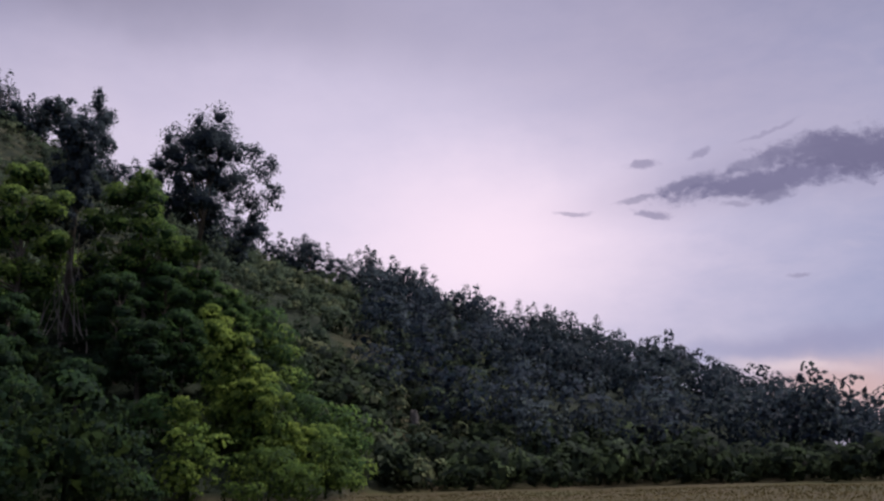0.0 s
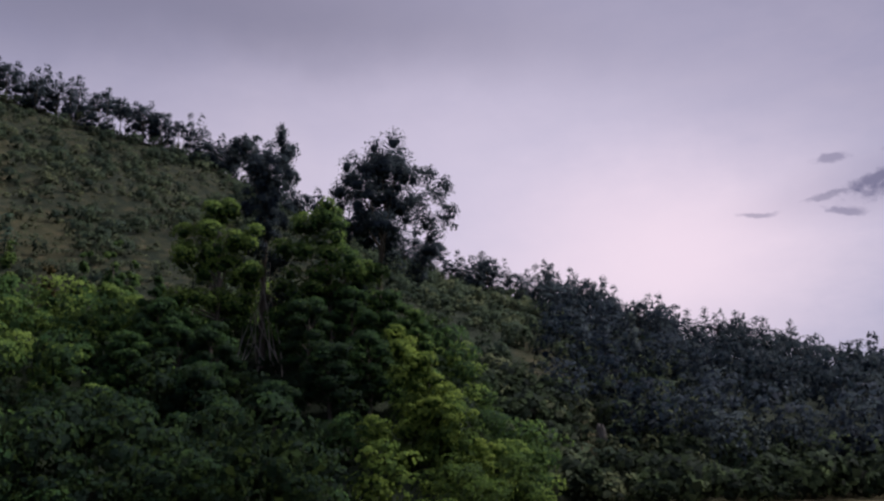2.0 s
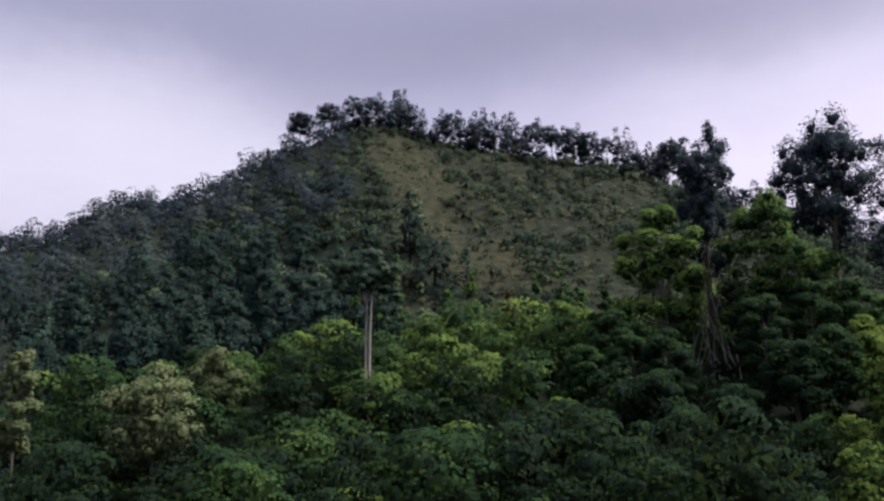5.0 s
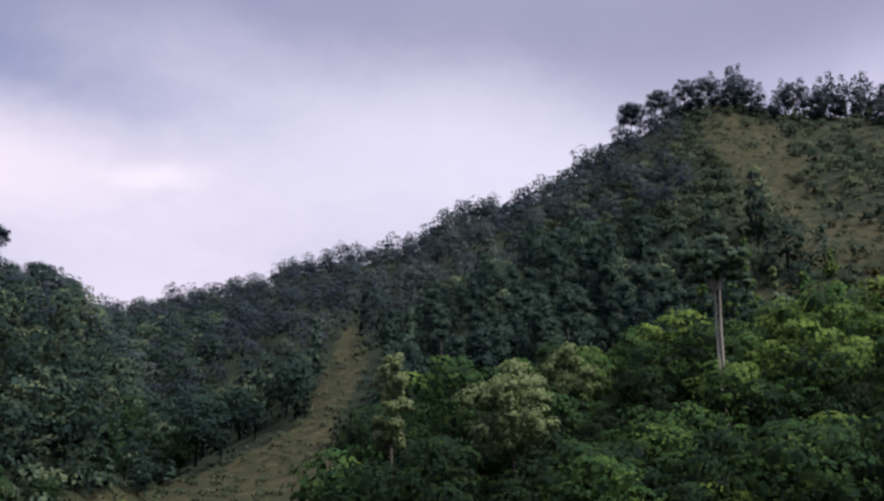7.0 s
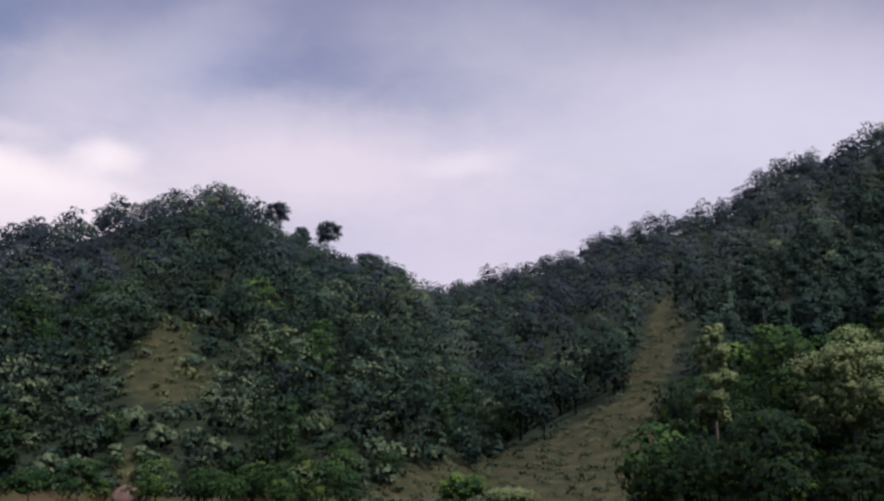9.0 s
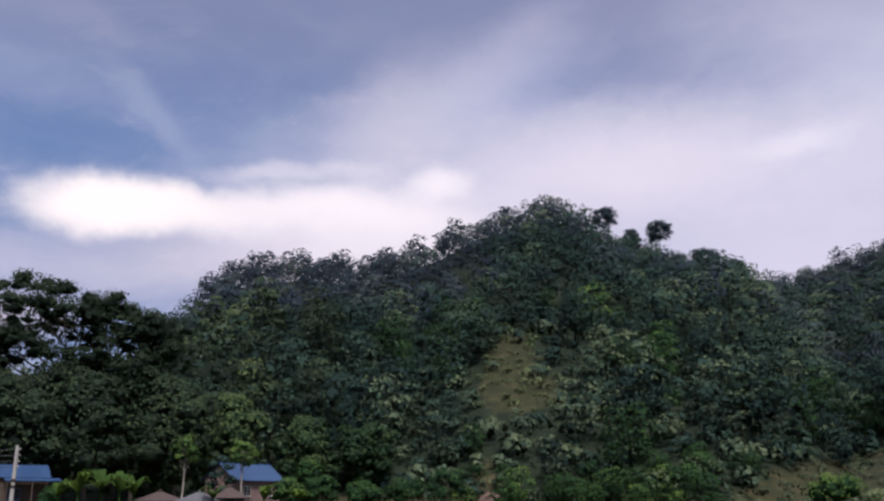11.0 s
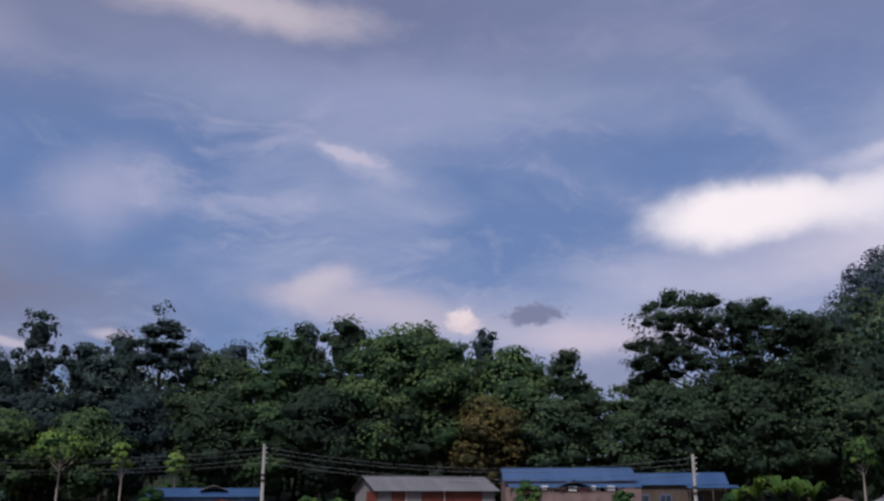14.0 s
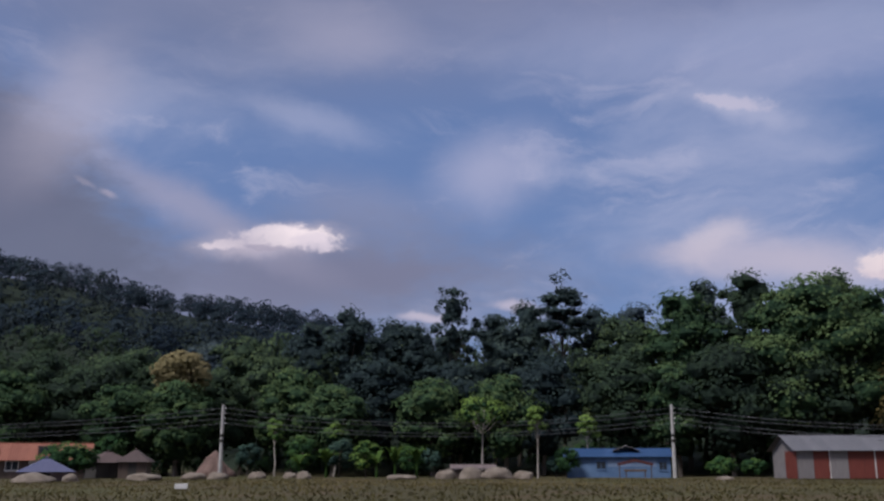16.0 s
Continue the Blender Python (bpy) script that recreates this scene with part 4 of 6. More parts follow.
for q in range(34):
    row = q % 3
    a = 45.2 + 18.6 * ((q * 0.618 + 0.07) % 1)
    d = (122, 136, 152)[row] + rng.uniform(-4, 4)
    e = float(np.interp(a, (44, 50, 56, 60, 64), (18.6, 18.4, 17.2, 15.2, 12.6))) - (3.6, 1.7, 0.2)[row] + rng.normal(0, 0.5)
    foot = foot_at(a, d)
    h = EYE + d * math.tan(radians(e)) - foot.z
    half = rng.uniform(2.6, 3.6)
    heap_ = [(x, y, z * rng.uniform(0.94, 1.0), w_ * rng.uniform(0.8, 1.1), t_) for x, y, z, w_, t_ in column_blobs(h, half, 0.12, 16)]
    tree("grove_tree", "tall dark green tree of the crowded grove on the knoll", foot, heap_ + clumped(heap_, 3), 2300, 0.2, LEAF_WOODS, 0.28, rng.uniform(0.16, 0.42), group="trees of the dark grove", core=0.55, lumps=26, inside=0.6)
foot = foot_at(43.8, 93)
bare = tree("bare_trunk_tree", "pale straight bare trunks under a spreading tuft of leaves", foot, seen_blobs(foot, 93, (
    (43.7, 15.6, 1.4), (45.0, 15.1, 1.3), (42.4, 14.8, 1.3), (43.5, 14.3, 1.5), (44.6, 14.0, 1.0), (42.3, 13.8, 1.0)), 0.55, 1.0), 3200, 0.17, LEAF_WOODS, 0.21, 0.6, BARK_PALE, 0.85, 0.8, group=SPUR, core=0.45, inside=0.5, sway=0.002)
side = at(43.8, 1.0).normalized().cross(Vector((0, 0, 1)))
v, f = tube([side * d + Vector((0, 0, z)) for d, z in ((0.35, -0.8), (0.42, 4.0), (0.5, 9.0), (0.75, 14.0))], (0.2, 0.17, 0.14, 0.09), 7)
part("trunk", v, f, BARK_PALE, bare, smooth=True)
foot = foot_at(56.3, 76)
tree("pale_tree", "pale yellow-green feathery tree among the bushes", foot, seen_blobs(foot, 76, (
    (56.4, 8.1, 1.2), (57.3, 7.1, 1.3), (55.4, 7.1, 1.3), (56.3, 6.1, 1.5), (57.6, 5.8, 1.2), (55.0, 5.5, 1.3), (55.9, 4.5, 1.3), (57.2, 4.2, 1.2)), 0.7, 0.8, 1.4), 3200, 0.17, LEAF_PALE, 0.16, 0.7, group=SPUR, core=0.4, inside=0.5)
foot = foot_at(52.8, 94)
tree("pale_tree", "yellow-green feathery tree among the bushes", foot, seen_blobs(foot, 94, (
    (52.7, 9.5, 1.2), (53.7, 8.4, 1.3), (52.0, 8.1, 1.3), (52.7, 7.1, 1.4)), 0.6, 0.8, 1.2), 1800, 0.19, LEAF_PALE, 0.16, 0.4, group=SPUR, core=0.4, inside=0.5)
foot = foot_at(63.5, 84)
tree("slender_tree", "slender yellow-green creeper-hung tree beside the landslip", foot, seen_blobs(foot, 84, (
    (63.5, 9.3, 0.8), (63.6, 8.0, 1.0), (63.2, 6.7, 1.0), (63.9, 5.5, 1.0), (63.4, 4.5, 1.0)), 0.8, 0.5), 1500, 0.17, LEAF_PALE, 0.15, 0.7, group=SPUR)

# crest trees: six kinds, then copies along the skyline
CREST = "trees along the ridge line"
kinds = []


def pine_blobs(h, half, bottom, tiers):
    """Ragged whorls of a pine, narrowing to a blunt top."""
    out = [(0, 0, h * 0.91, half * 0.3, h * 0.08)]
    for q in range(tiers):
        f = (q + 0.5) / tiers
        reach = half * (1.08 - 0.95 * f) ** 0.65 * rng.uniform(0.75, 1.15)
        z = h * (bottom + (0.92 - bottom) * f)
        turn0 = rng.uniform(0, 6.3)
        for g in range(4 if f < 0.6 else 3):
            a = turn0 + g * 2 * math.pi / (4 if f < 0.6 else 3) + rng.normal(0, 0.3)
            rad = reach * rng.uniform(0.42, 0.66)
            out.append((math.cos(a) * reach * 0.5, math.sin(a) * reach * 0.5, z + rng.normal(0, 0.3), rad, rad * 0.6 + 0.2))
    return out


for q in range(8):
    h, half = (13.5, 12.5, 14, 11.5, 14.5, 13, 12, 11)[q], (3.6, 3.9, 3.2, 3.6, 3.6, 3.1, 3.7, 3.8)[q]
    blobs = broad_blobs(h, half * 0.95, 0.35, 14, 0.75) if q in (3, 7) else pine_blobs(h, half, (0.08, 0.2, 0.12, 0, 0.06, 0.22, 0.15)[q], 7 + q % 3)
    kinds.append(tree("crest_tree", "dark slender tree on the skyline of the ridge", Vector((0, 0, 0)), blobs, 760, 0.29, LEAF_RIDGE_HAZE, 0.17, 0.34, fork=0.2, group=CREST, lumps=6, core=0.4, inside=0.35))


def crest_copy(k, a, r, s):
    c = copy_thing(k, Matrix.Translation(foot_at(a, r)) @ pose(0, 0, 0, 0, 0, rng.uniform(0, 360)))
    c.scale = (s, s, s)
    return c


for hill, az0, az1, step, size in (("ridge", -2, 26, 0.46, 1.08), ("ridge", 26, 46.5, 0.55, 1.42), ("ridge", 50, 82, 1.2, 0.75), ("shoulder", -19.5, -17, 0.45, 0.6), ("shoulder", -17, -8, 0.5, 1.05), ("shoulder", -8, 2, 0.5, 1.3)):
    a = az0
    while a < az1:
        _, far, _ = hill_parts(hill, np.array(a))
        crest_copy(kinds[rng.integers(8)], a, float(far) + rng.uniform(-20, 2), size * rng.uniform(0.72, 1.12))
        a += step * rng.uniform(0.45, 1.5)
for q, k in enumerate(kinds):
    a = (19.0, 8.6, 3.2, -8.8, -14.3, 29.3, 33.1, 36.6)[q]
    far = hill_parts("ridge" if a > -2 else "shoulder", np.array(a))[1]
    k.matrix_world = Matrix.Translation(foot_at(a, float(far) - 3))
for a, e, d, half in ((48.0, 24.7, 385, 5.6), (90.5, 17.2, 398, 5.0), (88.9, 15.8, 398, 3.2), (87.2, 16.2, 398, 4.8), (84.6, 14.4, 398, 5.6), (83.0, 13.6, 398, 4.0)):
    foot = foot_at(a, d)
    h = max(9.0, EYE + d * math.tan(radians(e)) - foot.z)
    heap_ = broad_blobs(h, half * 1.35, max(0.12, 1 - 11.5 / h), 20, 0.7)
    tree("umbrella_tree", "spreading round-headed tree on the hill crest", foot, heap_ + clumped(heap_, 3), 2300, 0.34, LEAF_RIDGE_HAZE, 0.26, 0.34, core=0.5, lumps=12, inside=0.5, group="spreading trees on the crests")

# ---- trees behind the village ----
VILLAGE = "tall trees behind the village"
foot = foot_at(123.5, 125)
layers = [(120.5, 10.6, 0.8), (119.5, 10.2, 0.8), (118.5, 9.8, 0.8), (117.6, 9.7, 0.7), (121.5, 9.6, 0.9), (120.2, 9.2, 0.9), (118.8, 8.9, 0.9), (121.3, 11.0, 0.7), (117.4, 8.8, 0.8)]
for q in range(104):
    a = 117.0 + 10.8 * ((q * 0.7549) % 1)
    top_ = np.interp(a, (116.9, 117.4, 119.3, 121.0, 121.6, 122.5, 123.2, 124.4, 125.5, 127.0, 128.0), (9.0, 10.1, 10.6, 11.3, 11.5, 10.3, 11.5, 12.0, 12.3, 11.0, 8.0))
    layers.append((a, float(top_) - 0.2 - 4.6 * ((q * 0.5698) % 1) ** 1.1, rng.uniform(0.45, 0.95)))
tree("rain_tree", "big spreading tree with layered airy crown behind the houses", foot, seen_blobs(foot, 125, layers, 0.5, 2.6, 1.8, 5), 15000, 0.22, LEAF_VILLAGE, 0.4, 0.2, group=VILLAGE, core=0.55, level=0.8, inside=0.6, lumps=200)
for a, e, d, half, tint, mat, style in (
        (172, 8.3, 138, 4.8, 0.3, LEAF_SHADED, 0), (169.7, 9.4, 132, 4.0, 0.15, LEAF_SHADED, 0), (167.3, 8.7, 138, 4.4, 0.3, LEAF_SHADED, 0), (163.4, 11.0, 130, 3.2, 0.2, LEAF_SHADED, 1),
        (160.8, 8.9, 138, 4.0, 0.25, LEAF_SHADED, 0), (158.8, 9.8, 142, 4.0, 0.3, LEAF_SHADED, 0), (156.7, 11.2, 136, 3.4, 0.2, LEAF_SHADED, 2), (154.5, 9.3, 142, 4.0, 0.4, LEAF_SHADED, 0),
        (152.3, 9.4, 142, 4.6, 0.3, LEAF_RIDGE_HAZE, 0), (149.4, 10.2, 128, 4.8, 0.35, LEAF_GREEN, 0), (148.0, 10.7, 130, 3.0, 0.3, LEAF_SHADED, 0), (145.4, 11.0, 132, 5.4, 0.15, LEAF_VILLAGE, 0), (143.6, 9.8, 124, 5.0, 0.65, LEAF_GREEN, 0),
        (140.8, 10.8, 134, 4.6, 0.3, LEAF_VILLAGE, 0), (139, 9.6, 128, 4.6, 0.4, LEAF_GREEN, 0), (137.2, 10.3, 138, 3.6, 0.3, LEAF_SHADED, 1), (135, 9.2, 130, 4.8, 0.42, LEAF_GREEN, 0), (132.2, 8.9, 132, 4.0, 0.2, LEAF_VILLAGE, 0),
        (130.9, 7.0, 140, 3.6, 0.3, LEAF_VILLAGE, 0), (128.2, 6.5, 145, 4.0, 0.4, LEAF_VILLAGE, 2),
        (147, 6.7, 119, 6.8, 0.02, LEAF_VILLAGE, 0), (137, 6.2, 120, 4.8, 0.5, LEAF_RUST, 0), (158, 6.0, 124, 5.5, 0.3, LEAF_SHADED, 0), (163, 6.0, 126, 5.0, 0.25, LEAF_SHADED, 0), (168, 6.2, 126, 5.4, 0.3, LEAF_SHADED, 0),
        (153, 6.4, 122, 5.0, 0.25, LEAF_VILLAGE, 0), (142.2, 6.4, 121, 5.0, 0.05, LEAF_VILLAGE, 0), (133, 6.2, 122, 5.0, 0.1, LEAF_VILLAGE, 0), (118.8, 7.6, 124, 5.0, 0.12, LEAF_VILLAGE, 0), (116.4, 6.6, 122, 5.2, 0.2, LEAF_VILLAGE, 0),
        (124.2, 6.2, 121, 5.4, 0.1, LEAF_VILLAGE, 0), (126.4, 6.8, 120, 5.0, 0.1, LEAF_VILLAGE, 0), (122.7, 7.6, 123, 5.0, 0.08, LEAF_VILLAGE, 0), (119.8, 7.6, 125, 5.0, 0.1, LEAF_VILLAGE, 0), (128.4, 5.2, 122, 4.8, 0.15, LEAF_VILLAGE, 0), (113.4, 5.8, 132, 4.6, 0.5, LEAF_GREEN, 0), (150, 5.8, 121, 5.0, 0.3, LEAF_GREEN, 0), (121.2, 6.8, 120, 5.0, 0.08, LEAF_VILLAGE, 0),
        (142.0, 10.4, 123, 8.0, 0.75, LEAF_GREEN, 0), (148.6, 9.2, 131, 6.5, 0.36, LEAF_GREEN, 0), (152.6, 8.5, 133, 6.0, 0.3, LEAF_VILLAGE, 0), (135.6, 8.8, 128, 6.5, 0.38, LEAF_GREEN, 0), (159.4, 8.3, 136, 6.0, 0.3, LEAF_SHADED, 0), (165.6, 8.2, 138, 6.0, 0.25, LEAF_SHADED, 0),
        (178.0, 5.4, 132, 5.0, 0.2, LEAF_VILLAGE, 0), (181.8, 6.6, 150, 5.5, 0.25, LEAF_VILLAGE, 0), (185.2, 5.4, 134, 5.0, 0.2, LEAF_VILLAGE, 0), (189.0, 5.0, 132, 5.0, 0.3, LEAF_GREEN, 0), (177.9, 7.0, 152, 5.0, 0.3, LEAF_RIDGE_HAZE, 0), (174.6, 6.2, 136, 4.6, 0.3, LEAF_VILLAGE, 0), (193.0, 5.0, 136, 5.0, 0.25, LEAF_VILLAGE, 0), (182.8, 4.4, 126, 4.4, 0.35, LEAF_GREEN, 0), (179.7, 4.7, 120, 4.4, 0.3, LEAF_GREEN, 0), (170.6, 4.6, 120, 4.6, 0.3, LEAF_GREEN, 0), (164.6, 5.0, 121, 4.8, 0.35, LEAF_GREEN, 0), (160.2, 5.2, 122, 4.8, 0.4, LEAF_GREEN, 0),
        (179.6, 6.4, 124, 3.3, 0.4, LEAF_BLOSSOM, 3), (176, 7.4, 146, 5.0, 0.3, LEAF_VILLAGE, 0), (183, 6.0, 140, 5.0, 0.25, LEAF_VILLAGE, 0), (187.4, 6.2, 142, 5.4, 0.25, LEAF_VILLAGE, 0), (173, 5.6, 128, 4.6, 0.4, LEAF_GREEN, 0),
        (191, 7.0, 146, 5.4, 0.25, LEAF_VILLAGE, 0), (180.2, 4.4, 128, 4.0, 0.3, LEAF_VILLAGE, 0), (194.5, 6.5, 144, 5.2, 0.3, LEAF_VILLAGE, 0), (109, 4.6, 134, 4.2, 0.3, LEAF_GREEN, 0), (105.5, 4.2, 136, 4.2, 0.4, LEAF_GREEN, 0)):
    foot = foot_at(a, d)
    h = EYE + d * math.tan(radians(e)) - foot.z
    # dusky and bluish: shade and haze put into the leaf colour
    what = "green" if mat is LEAF_GREEN else "rusty orange-green" if mat is LEAF_RUST else "pale peach-flowering" if mat is LEAF_BLOSSOM else "dusky bluish-green" if mat in (LEAF_SHADED, LEAF_RIDGE_HAZE) else "dark green"
    shape = ("rounded", "high pom-pom", "tiered", "domed")[style]
    if style == 0:
        blobs = broad_blobs(h, half * 1.3, 0.1, 20, 0.62)
        blobs = clumped(blobs, 3) + blobs[::2]
        blobs += [(0, 0, h * f, half * k, h * 0.13) for f, k in ((0.25, 0.6), (0.42, 0.8), (0.6, 0.9), (0.76, 0.85), (0.87, 0.6))]
    elif style == 3:
        blobs = broad_blobs(h, half * 1.2, 0.62, 18, 0.7)
    elif style == 1:
        blobs = clumped(broad_blobs(h, half * 1.15, 0.55, 12, 0.7), 4) + clumped(broad_blobs(h * 0.8, half * 1.35, 0.12, 14, 0.65), 3) + [(0, 0, h * f, half * 0.62, h * 0.12) for f in (0.3, 0.5, 0.68, 0.84)]
    else:
        blobs = [(math.cos(g) * half * k * 0.6, math.sin(g) * half * k * 0.6, h * (0.97 - 0.055 * t_) + rng.normal(0, 0.5), half * k * rng.uniform(0.38, 0.62) + 0.35, 0.75)
                 for t_, k in enumerate((0.4, 0.75, 0.95, 1.05, 1.15, 1.2)) for g in (0.3 + t_, 1.6 + t_, 2.9 + t_, 4.2 + t_, 5.4 + t_)] + clumped(broad_blobs(h * 0.75, half * 1.3, 0.1, 14, 0.65), 3)
    tree("broadleaf_tree", "tall %s tree with a %s crown" % (what, shape), foot, blobs, int(2200 * max(1.0, half / 5.0) ** 1.6), 0.26, mat, 0.3, min(0.9, tint * 0.9 + 0.22 + rng.uniform(-0.16, 0.2)), group=VILLAGE, level=0.8 if style == 2 else 0.2, inside=0.72, lumps=36, core=0.42 if style == 3 else 0.6)

# ---- more materials ----
def metal_sheet(name, a, b, rough=0.45, metal=0.5):
    """Painted or galvanised roofing: each sheet a little different, streaked down the slope."""
    m, n = material(name)
    p = n.add("ShaderNodeTexCoord").outputs["Object"]
    own = n.add("ShaderNodeObjectInfo").outputs["Random"]
    streaks = n.noise(n.vec("MULTIPLY", p, (6, 0.5, 0.5)), 2.0, 4).outputs[0]
    f = n.math("ADD", n.math("MULTIPLY", own, 0.5), n.math("MULTIPLY", n.step(streaks, 0.35, 0.7), 0.5))
    finish(n, n.mix(f, a, b), rough, metal, streaks, 0.15, 0.01)
    return m


BLUE_ROOF = metal_sheet("roof_blue", (0.015, 0.048, 0.129), (0.034, 0.078, 0.177), 0.5, 0.1)
GREY_ROOF = metal_sheet("roof_grey", (0.094, 0.094, 0.104), (0.158, 0.151, 0.162), 0.55, 0.3)
DARK_RED = metal_sheet("awning_red", (0.045, 0.010, 0.011), (0.075, 0.018, 0.018), 0.8, 0.0)
RED_PANEL = metal_sheet("panel_red", (0.118, 0.022, 0.015), (0.174, 0.043, 0.028), 0.65, 0.0)
GREY_PANEL = metal_sheet("panel_grey", (0.143, 0.128, 0.128), (0.225, 0.203, 0.195), 0.7, 0.0)
TILE_ROOF = metal_sheet("roof_orange", (0.15, 0.046, 0.026), (0.23, 0.085, 0.05), 0.8, 0.0)
RUST_ROOF = metal_sheet("roof_rust", (0.038, 0.024, 0.022), (0.084, 0.055, 0.050), 0.8, 0.0)
VIOLET_ROOF = metal_sheet("roof_violet", (0.052, 0.056, 0.112), (0.091, 0.091, 0.161), 0.6, 0.1)
PALE_BLUE = noisy("boards_pale_blue", (0.14, 0.20, 0.31), (0.20, 0.27, 0.39), 0.8)
PINK_WALL = noisy("plaster_pink", (0.16, 0.102, 0.095), (0.23, 0.155, 0.146), 0.8)
BLUE_WALL = noisy("boards_blue", (0.064, 0.120, 0.232), (0.112, 0.184, 0.304), 0.8)
BROWN_WALL = noisy("boards_brown", (0.05, 0.034, 0.026), (0.10, 0.07, 0.054), 1.2, stretch=(3, 3, 0.4))
WHITE_PAINT = noisy("paint_white", (0.55, 0.53, 0.50), (0.74, 0.72, 0.69), 2.0, 0.6)
DARK_INSIDE = noisy("shade_dark", (0.02, 0.018, 0.016), (0.045, 0.04, 0.035), 1.0)
CONCRETE = noisy("concrete", (0.288, 0.272, 0.256), (0.416, 0.400, 0.376), 1.6, 0.85)
STONE = noisy("stone_tan", (0.112, 0.087, 0.065), (0.211, 0.174, 0.136), 0.9, 0.9, 0, 0.8, 0.08)
ROCK = noisy("rock_grey", (0.07, 0.066, 0.064), (0.16, 0.15, 0.145), 0.5, 0.9, 0, 0.9, 0.3)
EARTH = noisy("earth_reddish", (0.090, 0.056, 0.044), (0.165, 0.105, 0.086), 0.9, 0.95, 0, 0.9, 0.1)
TARP = noisy("sheet_pale", (0.085, 0.062, 0.062), (0.15, 0.115, 0.11), 0.8, 0.8)
WIRE = noisy("wire", (0.045, 0.045, 0.05), (0.10, 0.10, 0.11), 1.0, 0.5, 0.3)
GLASS, n = material("window_glass")
finish(n, (0.03, 0.035, 0.045), 0.08, 0.0, None, spec=0.7)
PLANTAIN = foliage("leaves_plantain", (0.028, 0.060, 0.018), (0.056, 0.105, 0.024), (0.13, 0.19, 0.036), 0.35, leafy=False)
GRASS = foliage("grass_dry", (0.050, 0.046, 0.018), (0.088, 0.076, 0.030), (0.150, 0.120, 0.052), 0.3, leafy=False)


# ---- building pieces ----
def solid(name, bm, mat, parent=None, label="", smooth=False):
    me = bpy.data.meshes.new(name)
    bm.normal_update()
    bm.to_mesh(me)
    bm.free()
    me.materials.append(mat)
    if smooth:
        for p in me.polygons:
            p.use_smooth = True
    ob = new(name, me)
    ob.parent = parent
    if label:
        ob["label"] = label
    return ob


def box(name, x0, x1, y0, y1, z0, z1, mat, parent, label="", bevel=0.02):
    bm = bmesh.new()
    bmesh.ops.create_cube(bm, size=1.0, matrix=Matrix.LocRotScale(((x0 + x1) / 2, (y0 + y1) / 2, (z0 + z1) / 2), None, (x1 - x0, y1 - y0, z1 - z0)))
    if bevel:
        bmesh.ops.bevel(bm, geom=bm.edges[:], offset=min(bevel, 0.3 * min(x1 - x0, y1 - y0, z1 - z0)), segments=1, affect="EDGES")
    return solid(name, bm, mat, parent, label)


def gable_wall(name, x, y0, y1, eave, ridge, mat, parent, thick=0.15):
    bm = bmesh.new()
    mid = (y0 + y1) / 2
    outline = [(y0, 0), (y1, 0), (y1, eave), (mid, ridge), (y0, eave)]
    a = [bm.verts.new((x, y, z)) for y, z in outline]
    b = [bm.verts.new((x + thick, y, z)) for y, z in outline]
    bm.faces.new(a)
    bm.faces.new(b[::-1])
    for q in range(5):
        bm.faces.new((a[q], b[q], b[(q + 1) % 5], a[(q + 1) % 5]))
    bmesh.ops.recalc_face_normals(bm, faces=bm.faces[:])
    return solid(name, bm, mat, parent)


def sheet_mesh(name, width, run, drop, mat, waves=4, thick=0.03):
    """A corrugated sheet: width along x, run along y (from its top), falling by drop."""
    bm = bmesh.new()
    n_ = waves * 2
    rows = []
    for under in (0, 1):
        for end in (0, 1):
            rows.append([bm.verts.new((width * q / n_, -run * end, -drop * end + (0.035 if q % 2 else 0.0) - under * thick)) for q in range(n_ + 1)])
    for q in range(n_):
        bm.faces.new((rows[0][q], rows[1][q], rows[1][q + 1], rows[0][q + 1]))
        bm.faces.new((rows[2][q], rows[2][q + 1], rows[3][q + 1], rows[3][q]))
        bm.faces.new((rows[1][q], rows[3][q], rows[3][q + 1], rows[1][q + 1]))
    me = bpy.data.meshes.new(name)
    bm.to_mesh(me)
    bm.free()
    me.materials.append(mat)
    return me


def roof_slope(parent, x0, x1, y_top, z_top, run, drop, mat, back=False, step=0.95, name="roof_sheet"):
    count = max(1, round((x1 - x0) / step))
    wide = (x1 - x0) / count
    me = sheet_mesh(name, wide + 0.04, run, drop, mat)
    for q in range(count):
        ob = new(name, me)
        ob.parent = parent
        lift = 0.004 * (q % 2)
        if back:
            ob.matrix_basis = pose(x0 + (q + 1) * wide, y_top, z_top + lift, 0, 0, 180)
        else:
            ob.matrix_basis = pose(x0 + q * wide, y_top, z_top + lift)


def gable_roof(thing, x0, x1, y0, y1, eave, ridge, over, mat, label="", name="roof"):
    """A roof with its ridge along x: two slopes of sheets, a ridge cap and end boards, under one part."""
    mid = (y0 + y1) / 2
    roof = box(name, x0 - over, x1 + over, mid - 0.12, mid + 0.12, ridge + 0.03, ridge + 0.13, mat, thing, label)
    slope = (ridge - eave) / (mid - y0)
    run = mid - y0 + over
    roof_slope(roof, x0 - over, x1 + over, mid, ridge + 0.08, run, run * slope, mat)
    roof_slope(roof, x0 - over, x1 + over, mid, ridge + 0.08, run, run * slope, mat, True)
    return roof


